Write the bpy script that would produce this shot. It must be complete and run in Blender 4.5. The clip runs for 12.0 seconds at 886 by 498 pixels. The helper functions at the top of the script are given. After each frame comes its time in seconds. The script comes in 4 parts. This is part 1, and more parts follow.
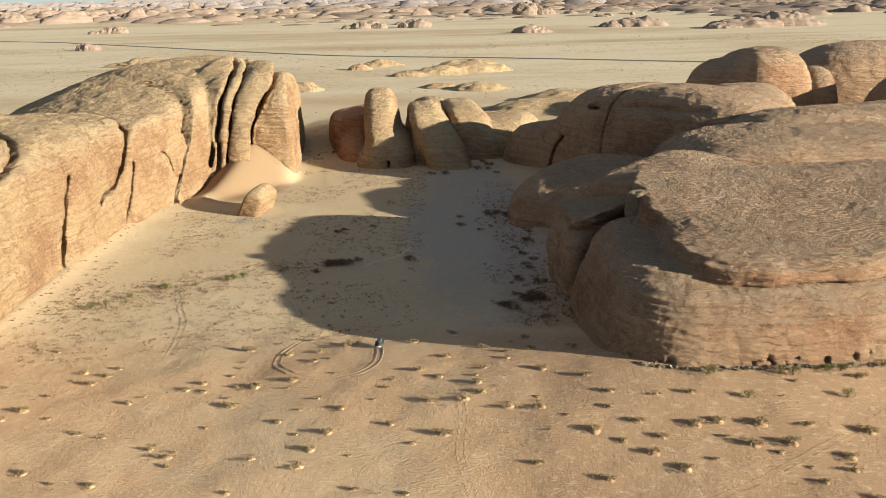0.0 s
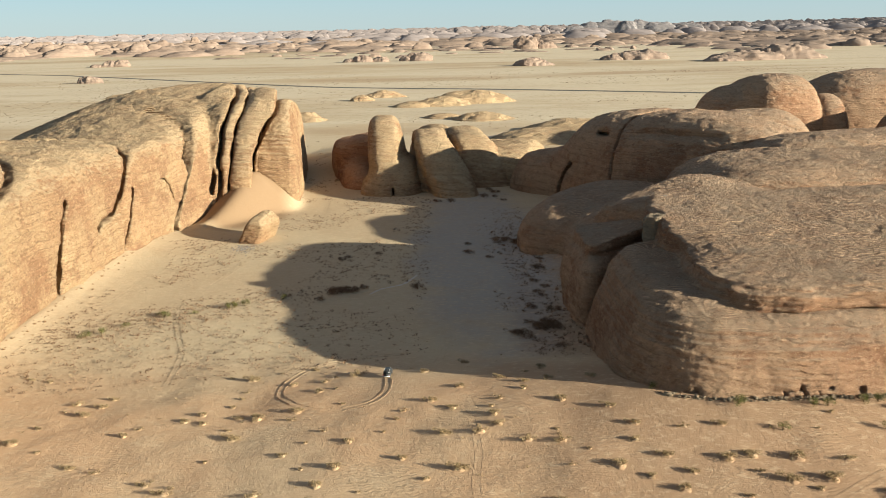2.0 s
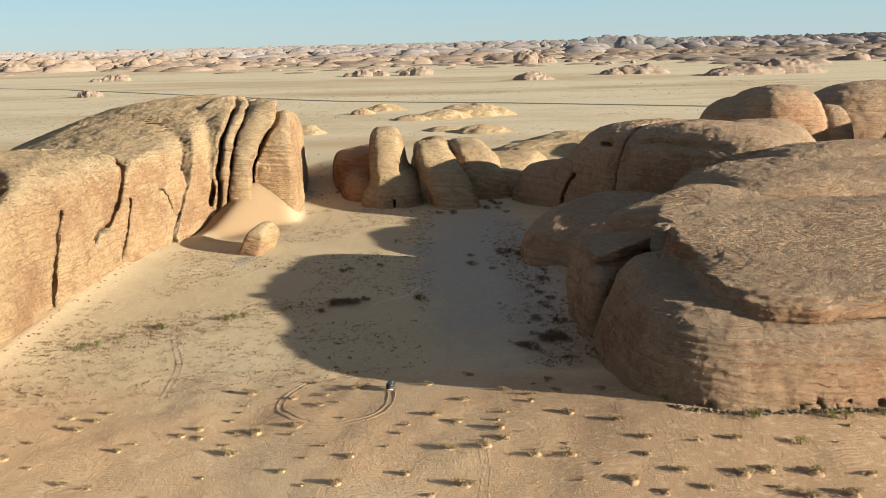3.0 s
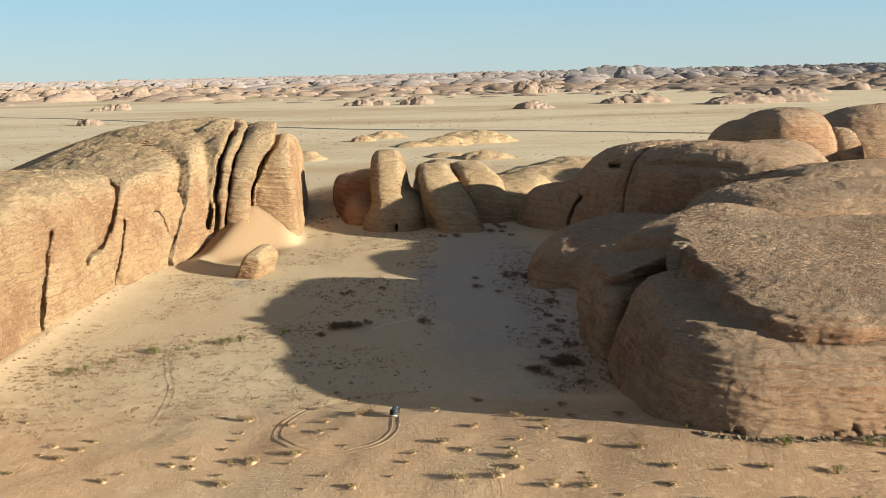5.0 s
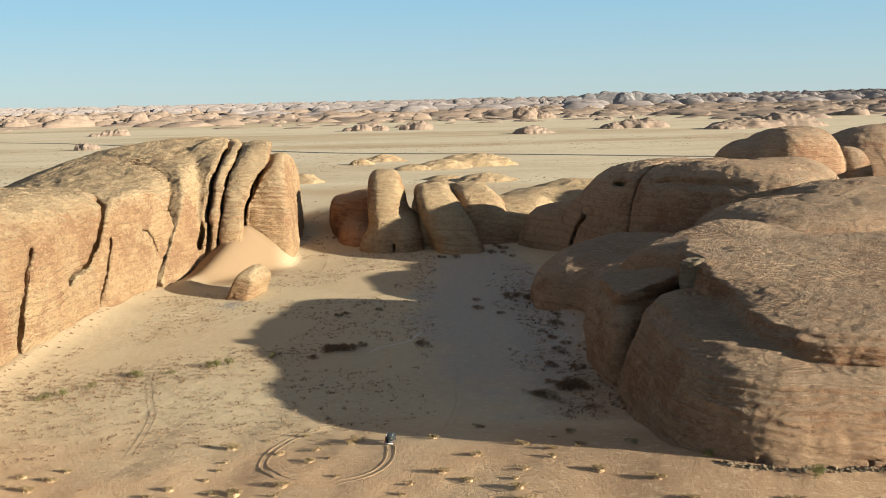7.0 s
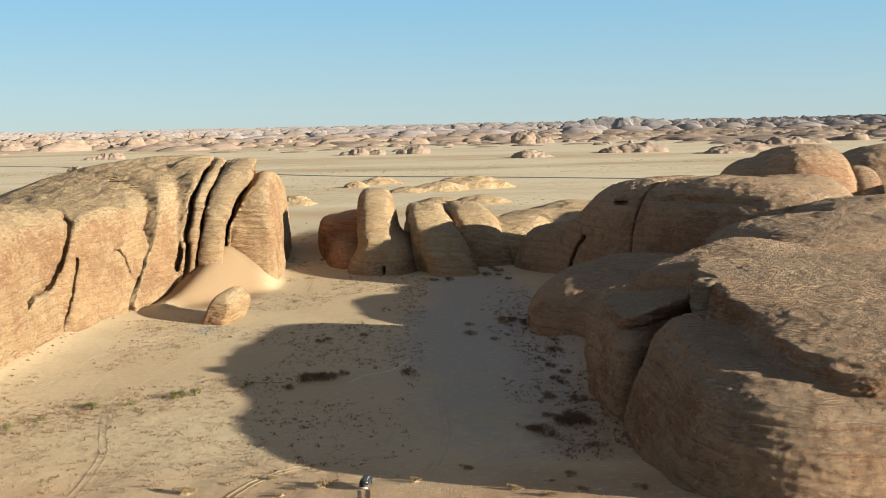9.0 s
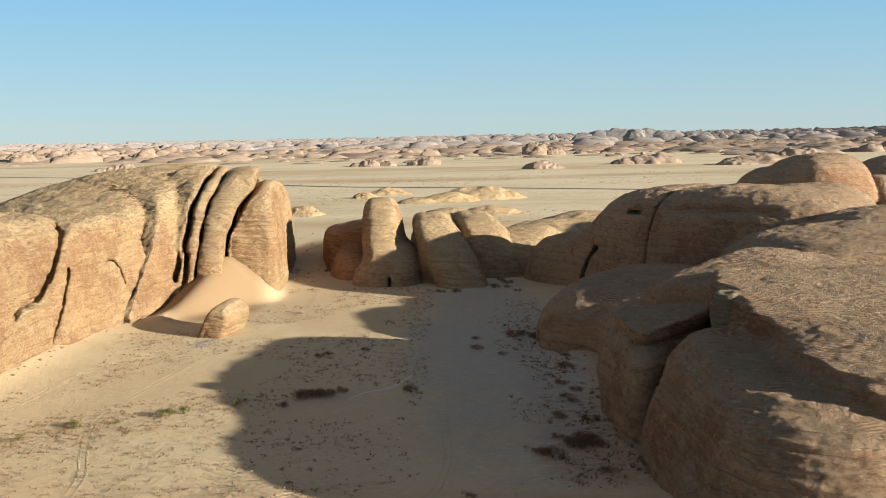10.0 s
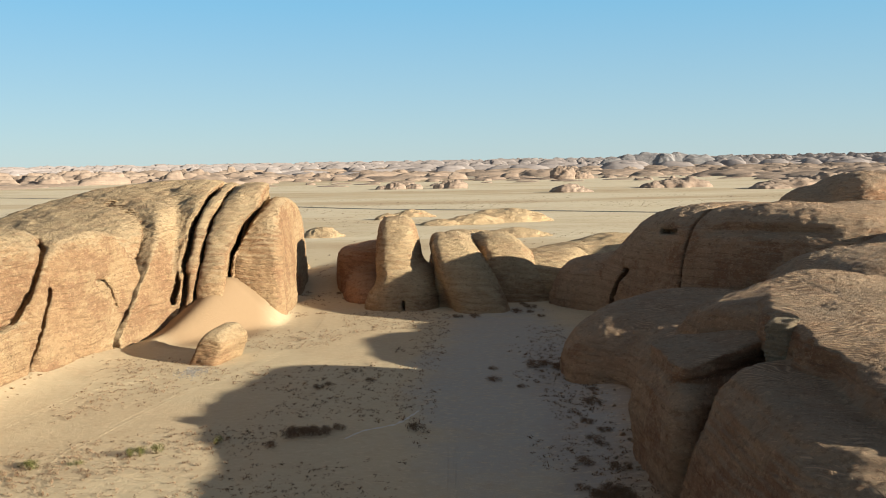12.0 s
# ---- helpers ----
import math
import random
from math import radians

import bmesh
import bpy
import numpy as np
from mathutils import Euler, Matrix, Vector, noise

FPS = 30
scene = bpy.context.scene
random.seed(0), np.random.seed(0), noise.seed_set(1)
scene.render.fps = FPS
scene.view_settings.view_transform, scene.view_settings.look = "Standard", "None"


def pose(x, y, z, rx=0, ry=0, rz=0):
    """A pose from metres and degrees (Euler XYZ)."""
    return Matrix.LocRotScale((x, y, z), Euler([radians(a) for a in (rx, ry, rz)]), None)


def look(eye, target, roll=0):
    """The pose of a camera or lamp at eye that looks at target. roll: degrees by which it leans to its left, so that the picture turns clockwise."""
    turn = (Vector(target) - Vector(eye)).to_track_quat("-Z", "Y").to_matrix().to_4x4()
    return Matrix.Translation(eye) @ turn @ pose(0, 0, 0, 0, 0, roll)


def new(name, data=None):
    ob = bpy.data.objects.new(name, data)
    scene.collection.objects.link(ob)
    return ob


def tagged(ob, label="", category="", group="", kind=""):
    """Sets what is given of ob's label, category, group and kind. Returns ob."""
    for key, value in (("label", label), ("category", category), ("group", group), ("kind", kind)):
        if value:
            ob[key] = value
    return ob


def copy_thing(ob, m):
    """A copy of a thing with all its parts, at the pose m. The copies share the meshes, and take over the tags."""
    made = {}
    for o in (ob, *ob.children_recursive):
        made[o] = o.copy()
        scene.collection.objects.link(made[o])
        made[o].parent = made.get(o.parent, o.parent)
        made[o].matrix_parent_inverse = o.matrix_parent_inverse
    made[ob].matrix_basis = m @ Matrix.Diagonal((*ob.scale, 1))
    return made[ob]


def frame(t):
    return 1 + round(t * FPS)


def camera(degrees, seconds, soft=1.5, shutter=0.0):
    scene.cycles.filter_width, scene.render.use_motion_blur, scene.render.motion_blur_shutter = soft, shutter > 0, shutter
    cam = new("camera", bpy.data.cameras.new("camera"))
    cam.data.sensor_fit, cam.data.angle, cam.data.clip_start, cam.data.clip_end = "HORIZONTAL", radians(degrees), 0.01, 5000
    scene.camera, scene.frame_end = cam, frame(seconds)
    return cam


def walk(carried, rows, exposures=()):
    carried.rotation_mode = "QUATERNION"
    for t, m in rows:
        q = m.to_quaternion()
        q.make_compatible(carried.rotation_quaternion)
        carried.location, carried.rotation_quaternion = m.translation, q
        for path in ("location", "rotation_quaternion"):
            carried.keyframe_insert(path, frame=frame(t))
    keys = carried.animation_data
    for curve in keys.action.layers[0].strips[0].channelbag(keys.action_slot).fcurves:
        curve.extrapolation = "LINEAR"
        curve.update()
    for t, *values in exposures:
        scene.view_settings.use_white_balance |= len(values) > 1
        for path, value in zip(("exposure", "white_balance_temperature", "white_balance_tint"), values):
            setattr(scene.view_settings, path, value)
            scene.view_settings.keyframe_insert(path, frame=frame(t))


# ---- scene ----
cam = camera(48.9, 12.0, soft=0.55)
PATH = [
    (0, (0.991, -0.299, 96.174), (0.987, 1.634, 95.661), -1.3),
    (0.5, (0.14, 2.438, 94.957), (0.136, 4.376, 94.463), -1.3),
    (1, (-0.67, 5.1, 93.604), (-0.674, 7.042, 93.127), -1.3),
    (1.5, (-1.368, 7.829, 92.251), (-1.372, 9.775, 91.789), -1.3),
    (2, (-2.03, 10.773, 90.892), (-2.033, 12.723, 90.446), -1.3),
    (2.5, (-2.662, 13.729, 89.458), (-2.665, 15.682, 89.027), -1.3),
    (3, (-3.229, 16.743, 88.12), (-3.231, 18.699, 87.704), -1.3),
    (5, (-5.114, 29.029, 82.449), (-5.114, 30.998, 82.094), -1.3),
    (5.5, (-5.444, 32.075, 81.143), (-5.444, 34.046, 80.801), -1.4),
    (6, (-5.683, 35.401, 79.778), (-5.682, 37.374, 79.45), -1.3),
    (6.5, (-5.567, 39.262, 78.394), (-5.565, 41.237, 78.079), -1.3),
    (7, (-5.186, 43.844, 77.13), (-5.183, 45.821, 76.829), -1.3),
    (9, (-2.176, 68.423, 71.629), (-2.169, 70.408, 71.38), -1.2),
    (9.5, (-1.182, 75.54, 70.471), (-1.178, 77.526, 70.234), -1.2),
    (10, (-0.088, 82.988, 69.245), (-0.104, 84.975, 69.021), -1.2),
    (10.5, (0.994, 90.654, 68.071), (0.964, 92.642, 67.859), -1.1),
    (11, (1.967, 98.245, 66.946), (1.925, 100.234, 66.747), -1.1),
    (11.5, (2.92, 106.029, 65.711), (2.864, 108.02, 65.525), -1.1),
    (12, (3.764, 113.869, 64.488), (3.692, 115.86, 64.315), -1.0),
]
walk(cam, [(t, look(eye, target, roll)) for t, eye, target, roll in PATH])

# ---- light ----
SUN_AZ, SUN_EL = 24.0, 13.0      # degrees: towards the viewer from +x, and above the plain
sun_dir = Vector((math.cos(radians(SUN_EL)) * math.cos(radians(SUN_AZ)),
                  -math.cos(radians(SUN_EL)) * math.sin(radians(SUN_AZ)), math.sin(radians(SUN_EL))))
lamp = new("sun", bpy.data.lights.new("sun", "SUN"))
lamp.data.energy, lamp.data.angle, lamp.data.color = 5.0, radians(0.55), (1.0, 0.93, 0.76)
lamp.matrix_world = look(sun_dir * 400, (0, 0, 0))
world = bpy.data.worlds.new("desert_sky")
scene.world = world
world.use_nodes = True
sky = world.node_tree.nodes.new("ShaderNodeTexSky")
sky.sky_type, sky.sun_disc = "NISHITA", False
sky.sun_elevation, sky.sun_rotation = radians(SUN_EL), radians(90 + SUN_AZ)
sky.air_density, sky.dust_density, sky.ozone_density, sky.altitude = 1.0, 0.25, 3.0, 900
# thin dry haze: the clear-sky colour pulled towards a blue that pales at the horizon
wt = world.node_tree
way = wt.nodes.new("ShaderNodeTexCoord")
split = wt.nodes.new("ShaderNodeSeparateXYZ")
wt.links.new(way.outputs["Generated"], split.inputs[0])
fade = wt.nodes.new("ShaderNodeValToRGB")
fade.color_ramp.elements[0].position, fade.color_ramp.elements[0].color = 0.0, (3.1, 4.2, 4.6, 1)
# unseen upper sky set warm grey, to take blue out of the shadows
fade.color_ramp.elements[1].position, fade.color_ramp.elements[1].color = 0.9, (1.25, 1.12, 1.05, 1)
mid_stop = fade.color_ramp.elements.new(0.16)
mid_stop.color = (1.5, 3.65, 5.3, 1)
high_stop = fade.color_ramp.elements.new(0.34)
high_stop.color = (1.5, 2.0, 2.5, 1)
wt.links.new(split.outputs[2], fade.inputs[0])
blend = wt.nodes.new("ShaderNodeMix")
blend.data_type = "RGBA"
blend.inputs[0].default_value = 0.8
wt.links.new(sky.outputs[0], blend.inputs[6])
wt.links.new(fade.outputs[0], blend.inputs[7])
wt.links.new(blend.outputs[2], wt.nodes["Background"].inputs[0])
world.node_tree.nodes["Background"].inputs[1].default_value = 0.06
scene.view_settings.exposure = 1.35


# ---- numeric noise ----
def hash3(i, j, k, seed):
    h = (i * 374761393 + j * 668265263 + k * 2147483647 + seed * 974634777) & 0xFFFFFFFF
    h = ((h ^ (h >> 13)) * 1274126177) & 0xFFFFFFFF
    h = ((h ^ (h >> 16)) * 2246822519) & 0xFFFFFFFF
    return ((h ^ (h >> 15)) & 0xFFFFFF) / float(0xFFFFFF) * 2 - 1


def vnoise(p, seed=0):
    """Smooth noise from -1 to 1 at the rows of p."""
    f = np.floor(p)
    i = f.astype(np.int64)
    u = p - f
    u = u * u * u * (u * (u * 6 - 15) + 10)
    out = 0
    for a in (0, 1):
        wa = u[:, 0] if a else 1 - u[:, 0]
        for b in (0, 1):
            wb = u[:, 1] if b else 1 - u[:, 1]
            for c in (0, 1):
                wc = u[:, 2] if c else 1 - u[:, 2]
                out = out + wa * wb * wc * hash3(i[:, 0] + a, i[:, 1] + b, i[:, 2] + c, seed)
    return out


def fbm(p, size, octaves=4, seed=0, gain=0.5):
    out, amp, total = 0, 1.0, 0.0
    q = p / size
    for o in range(octaves):
        out = out + amp * vnoise(q * (2.03 ** o) + 17.3 * o, seed + o)
        total += amp
        amp *= gain
    return out / total


def smooth(a, b, x):
    t = np.clip((x - a) / (b - a), 0, 1)
    return t * t * (3 - 2 * t)


# ---- the lie of the land ----
def land(x, y):
    """Height of the sand at x, y (arrays)."""
    x, y = np.asarray(x, float), np.asarray(y, float)
    p = np.stack([x, y, np.zeros_like(x)], -1).reshape(-1, 3)
    near = np.exp(-((x / 420) ** 2) - (((y - 330) / 420) ** 2))
    z = 8.3 * np.exp(-((x - 62) / 75) ** 2 - ((y - 222) / 46) ** 2)
    z = z + 1.4 * np.exp(-((x + 28) / 40) ** 2 - ((y - 240) / 26) ** 2)
    big = fbm(p, 70.0, 3, 5).reshape(x.shape)
    small = fbm(p, 13.0, 3, 9).reshape(x.shape)
    front = smooth(300, 250, y)
    z = z + near * (0.7 * big + 0.12 * small + 0.35 * front * small)
    # wind-blown ramp against the fins: a crest that falls towards the wall's foot
    t = np.clip(((x + 101) * -12 + (y - 511) * -43) / (12 ** 2 + 43 ** 2), 0, 1)
    away = (x + 101 + 12 * t) * 0.963 - (y - 511 + 43 * t) * 0.269
    r = np.hypot(x + 101 + 12 * t, np.where(y > 511, 0.4, 1.0) * (y - 511 + 43 * t))
    dune = 19.5 * (1 - t) ** 1.25 + 3.0 * t - np.where(away > 0, 0.95, 0.6) * (np.sqrt(r * r + 16) - 4)
    z = z + 0.5 * (dune + np.sqrt(dune * dune + 4.0)) - 0.12
    # talus between the fins and the thumb rock
    r = np.hypot((x + 72) / 34.0, (y - 690) / 95.0)
    z = z + 7.0 * np.clip(1 - r, 0, 1)
    # sand banked against the foot of the wall and under the eastern domes
    z = z + 3.0 * np.exp(-np.clip(x + 134, 0, 99) / 9.0) * smooth(240, 300, y) * smooth(480, 440, y)
    z = z + 2.6 * np.exp(-((x - 44) / 12.0) ** 2) * smooth(260, 300, y) * smooth(470, 420, y)
    return z


def far_rise(x, y):
    """Raises the far plain to a low plateau, so that the skyline fits the camera's view."""
    return 62.0 * smooth(5000, 15000, np.hypot(x, y))


def land1(x, y):
    return float(land(np.array([x]), np.array([y]))[0])


EYE_REF = np.array((0.0, 60.0, 76.0))


def distance_fold(p):
    """Draw what lies past 2.2 km nearer along the line of sight, so that the whole plain ends inside 5 km."""
    d = p - EYE_REF
    flat = np.hypot(d[:, 0], d[:, 1])
    r = np.where(flat > 2200, 2200 + 2500 * (1 - np.exp(-(flat - 2200) / 2500)), flat)
    return EYE_REF + d * (r / np.maximum(flat, 1e-6))[:, None]


# ---- mesh helpers ----
def mesh_from(name, verts, faces, smoothed=True):
    verts, faces = np.asarray(verts, np.float32), np.asarray(faces, np.int32)
    me = bpy.data.meshes.new(name)
    n, k = faces.shape
    me.vertices.add(len(verts))
    me.vertices.foreach_set("co", verts.ravel())
    me.loops.add(n * k)
    me.loops.foreach_set("vertex_index", faces.ravel())
    me.polygons.add(n)
    me.polygons.foreach_set("loop_start", np.arange(0, n * k, k, dtype=np.int32))
    me.polygons.foreach_set("use_smooth", np.full(n, smoothed, bool))
    me.update(calc_edges=True)
    return me


def part(name, data, material, parent=None, label=""):
    """One mesh object from a bmesh or a mesh, under its thing."""
    if isinstance(data, bmesh.types.BMesh):
        me = bpy.data.meshes.new(name)
        data.to_mesh(me)
        data.free()
    else:
        me = data
    me.name = name
    if material and not me.materials:
        me.materials.append(material)
    ob = new(name, me)
    if parent:
        ob.parent = parent
    if label:
        tagged(ob, label)
    return ob


def grid_faces(nu, nv, wrap=False):
    i = np.arange(nu - 1)[:, None]
    j = np.arange(nv if wrap else nv - 1)[None, :]
    j2 = (j + 1) % nv
    a, b, c, d = i * nv + j, i * nv + j2, (i + 1) * nv + j2, (i + 1) * nv + j
    return np.stack([a, b, c, d], -1).reshape(-1, 4)


def spline(rows, n):
    """Catmull-Rom through the rows of numbers, n samples evenly by length in plan."""
    rows = np.asarray(rows, float)
    ext = np.vstack([2 * rows[0] - rows[1], rows, 2 * rows[-1] - rows[-2]])
    t = np.linspace(0, len(rows) - 1 - 1e-9, n * 6)
    i, u = np.floor(t).astype(int), (t % 1.0)[:, None]
    p0, p1, p2, p3 = ext[i], ext[i + 1], ext[i + 2], ext[i + 3]
    c = 0.5 * (2 * p1 + (p2 - p0) * u + (2 * p0 - 5 * p1 + 4 * p2 - p3) * u ** 2 + (3 * p1 - p0 - 3 * p2 + p3) * u ** 3)
    s = np.concatenate([[0], np.cumsum(np.hypot(*np.diff(c[:, :2], axis=0).T))])
    out = np.linspace(0, s[-1], n)
    return np.stack([np.interp(out, s, c[:, k]) for k in range(c.shape[1])], -1), s[-1]


def joined(*bodies):
    v, f, n = [], [], 0
    for verts, faces in bodies:
        v.append(verts)
        f.append(faces + n)
        n += len(verts)
    return np.vstack(v), np.vstack(f)


# ---- materials ----
class Nodes:
    def __init__(self, name):
        self.material = bpy.data.materials.new(name)
        self.material.use_nodes = True
        self.tree = self.material.node_tree
        self.shader = self.tree.nodes["Principled BSDF"]
        self.pos = self.add("ShaderNodeNewGeometry").outputs["Position"]

    def add(self, kind, **values):
        node = self.tree.nodes.new(kind)
        for key, value in values.items():
            if key == "operation":
                node.operation = value
            elif key == "blend_type":
                node.blend_type = value
            elif key == "data_type":
                node.data_type = value
        return node

    def put(self, socket, value):
        if isinstance(value, bpy.types.NodeSocket):
            self.tree.links.new(value, socket)
        else:
            socket.default_value = value

    def math(self, op, a, b=0.0, c=0.0, clamp=False):
        n = self.add("ShaderNodeMath", operation=op)
        n.use_clamp = clamp
        for s, v in zip(n.inputs, (a, b, c)):
            self.put(s, v)
        return n.outputs[0]

    def scaled(self, x, y, z):
        n = self.add("ShaderNodeVectorMath", operation="MULTIPLY")
        self.put(n.inputs[0], self.pos)
        n.inputs[1].default_value = (x, y, z)
        return n.outputs[0]

    def noise(self, size, detail=4.0, rough=0.55, stretch=(1, 1, 1), distortion=0.0):
        n = self.add("ShaderNodeTexNoise")
        self.put(n.inputs["Vector"], self.scaled(*stretch))
        n.inputs["Scale"].default_value = 1.0 / size
        n.inputs["Detail"].default_value = detail
        n.inputs["Roughness"].default_value = rough
        n.inputs["Distortion"].default_value = distortion
        return n.outputs[0]

    def ramp(self, value, lo, hi, a=0.0, b=1.0):
        n = self.add("ShaderNodeMapRange")
        n.interpolation_type = "SMOOTHSTEP"
        for k, v in ((0, value), (1, lo), (2, hi), (3, a), (4, b)):
            self.put(n.inputs[k], v)
        return n.outputs[0]

    def mix(self, fac, a, b):
        n = self.add("ShaderNodeMix", data_type="RGBA")
        self.put(n.inputs[0], fac)
        self.put(n.inputs[6], (*a, 1) if isinstance(a, tuple) else a)
        self.put(n.inputs[7], (*b, 1) if isinstance(b, tuple) else b)
        return n.outputs[2]

    def axis(self, k):
        n = self.add("ShaderNodeSeparateXYZ")
        self.put(n.inputs[0], self.pos)
        return n.outputs[k]

    def bump(self, height, strength, distance, prior=None):
        n = self.add("ShaderNodeBump")
        n.inputs["Strength"].default_value = strength
        n.inputs["Distance"].default_value = distance
        self.put(n.inputs["Height"], height)
        if prior:
            self.put(n.inputs["Normal"], prior)
        return n.outputs[0]

    def done(self, colour, rough=0.95, normal=None, spec=0.15):
        self.put(self.shader.inputs["Base Color"], (*colour, 1) if isinstance(colour, tuple) else colour)
        self.put(self.shader.inputs["Roughness"], rough)
        self.shader.inputs["Specular IOR Level"].default_value = spec
        if normal:
            self.put(self.shader.inputs["Normal"], normal)
        return self.material


def rock_material(name, pale, warm, crust, lit_crust_amount, line_size=0.8, red=None, streaks=0.3, relief=1.0, ribs=0.0):
    m = Nodes(name)
    col = m.mix(m.ramp(m.noise(38, 5, 0.6), 0.38, 0.62), pale, warm)
    if red:
        col = m.mix(m.math("MULTIPLY", m.ramp(m.noise(24, 8, 0.70, (1, 1, 1.3)), 0.50, 0.58), 0.7), col, red)
    # bedding: bands that follow the gently dipping layers
    layer = m.math("ADD", m.axis(2), m.math("MULTIPLY", m.noise(30, 4), 7.0))
    layer = m.math("ADD", layer, m.math("MULTIPLY", m.axis(0), 0.06))
    band = m.math("SINE", m.math("MULTIPLY", layer, 2 * math.pi / (line_size * 3.1)))
    patch = m.noise(9, 5, 0.6)
    fine = m.math("SINE", m.math("MULTIPLY", m.math("ADD", layer, m.math("MULTIPLY", patch, 2.2)), 2 * math.pi / line_size))
    fine = m.math("MULTIPLY", fine, m.ramp(m.noise(16, 4, 0.6), 0.40, 0.62))
    col = m.mix(m.math("MULTIPLY", m.ramp(band, 0.2, 1.0), 0.32), col, tuple(v * 0.68 for v in warm))
    seam = m.math("MULTIPLY", m.ramp(m.math("SINE", m.math("MULTIPLY", m.math("ADD", layer, m.math("MULTIPLY", patch, 1.4)), 2 * math.pi / (line_size * 2.3))), 0.90, 0.96), m.ramp(m.noise(12, 5, 0.6), 0.46, 0.54))
    col = m.mix(m.math("MULTIPLY", seam, 0.38), col, tuple(v * 0.42 for v in warm))
    # mineral crust on the upper faces, broken by spalls, its colour lifted to offset the grazing sun
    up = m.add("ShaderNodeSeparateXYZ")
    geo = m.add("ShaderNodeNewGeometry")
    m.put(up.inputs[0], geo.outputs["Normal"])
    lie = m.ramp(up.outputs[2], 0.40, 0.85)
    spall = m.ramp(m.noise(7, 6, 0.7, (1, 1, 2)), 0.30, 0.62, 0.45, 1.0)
    col = m.mix(m.math("MULTIPLY", m.math("MULTIPLY", lie, spall), lit_crust_amount), col, crust)
    # cross-bedding laid bare on the flats: wavering ribs
    rib = m.math("ADD", m.math("ADD", m.math("MULTIPLY", m.axis(0), 0.35), m.math("MULTIPLY", m.axis(1), 0.75)), m.math("MULTIPLY", m.axis(2), 0.9))
    rib = m.math("ADD", rib, m.math("MULTIPLY", m.noise(42, 3, 0.5), 60.0))
    rib = m.math("SINE", m.math("MULTIPLY", rib, 2 * math.pi / (line_size * 1.25)))
    rib = m.math("MULTIPLY", m.math("MULTIPLY", rib, m.ramp(up.outputs[2], 0.80, 0.95)), m.ramp(m.noise(23, 4), 0.45, 0.56))
    col = m.mix(m.math("MULTIPLY", m.ramp(rib, 0.55, 0.98), 0.6 * ribs), col, tuple(min(1, v * 1.7) for v in pale))
    col = m.mix(m.math("MULTIPLY", m.ramp(rib, -0.3, -0.9), 0.4 * ribs), col, tuple(v * 0.6 for v in warm))
    # blotches, pale scaled patches, run-off streaks and pits
    col = m.mix(m.math("MULTIPLY", m.ramp(m.noise(6.5, 8, 0.72, (0.7, 0.7, 1.6)), 0.50, 0.62), 0.26), col, tuple(v * 0.66 for v in warm))
    col = m.mix(m.math("MULTIPLY", m.ramp(m.noise(4.2, 8, 0.75, (0.6, 0.6, 1.8)), 0.52, 0.60), 0.30), col, tuple(min(1, v * 1.25) for v in pale))
    col = m.mix(m.math("MULTIPLY", m.ramp(m.noise(2.6, 5, 0.65, (1, 1, 0.13)), 0.54, 0.72), streaks), col, tuple(v * 0.45 for v in crust))
    pits = m.ramp(m.noise(2.2, 4, 0.70, (0.8, 0.8, 1.5)), 0.595, 0.615)
    col = m.mix(m.math("MULTIPLY", pits, 0.45), col, tuple(v * 0.45 for v in warm))
    chips = m.ramp(m.noise(1.9, 4, 0.72, (0.8, 0.8, 1.8)), 0.590, 0.610)
    col = m.mix(m.math("MULTIPLY", chips, 0.32), col, tuple(min(1, v * 1.5) for v in pale))
    col = m.mix(m.math("MULTIPLY", m.ramp(m.noise(1.3, 7, 0.80, (1, 1, 1.8)), 0.545, 0.60), 0.42), col, tuple(v * 0.50 for v in warm))
    col = m.mix(m.math("MULTIPLY", m.ramp(m.noise(0.95, 6, 0.80, (1, 1, 1.6)), 0.55, 0.61), 0.38), col, tuple(min(1, v * 1.45) for v in pale))
    crag = m.add("ShaderNodeTexNoise")
    crag.noise_type = "RIDGED_MULTIFRACTAL"
    m.put(crag.inputs["Vector"], m.scaled(0.8, 0.8, 1.9))
    for key, value in (("Scale", 0.16), ("Detail", 9.0), ("Roughness", 0.62), ("Lacunarity", 2.1), ("Gain", 1.6)):
        crag.inputs[key].default_value = value
    crag_out = crag.outputs[0]
    n0 = m.bump(m.noise(0.9, 6, 0.85, (1, 1, 1.5)), 0.9 * relief, 0.7)
    n1 = m.bump(m.noise(2.6, 9, 0.78, (1, 1, 1.8)), 0.85 * relief, 1.1, n0)
    n2 = m.bump(fine, 0.45 * relief, 0.16, n1)
    n3 = m.bump(m.noise(8.0, 8, 0.68, (1, 1, 1.7)), 0.6 * relief, 1.7, n2)
    n3 = m.bump(crag_out, 0.5 * relief, 0.6, n3)
    n3 = m.bump(seam, 0.5 * relief, -0.3, n3)
    n4 = m.bump(rib, 0.4 * relief * ribs + 0.02, 0.12, n3)
    return m.done(col, 0.92, n4)


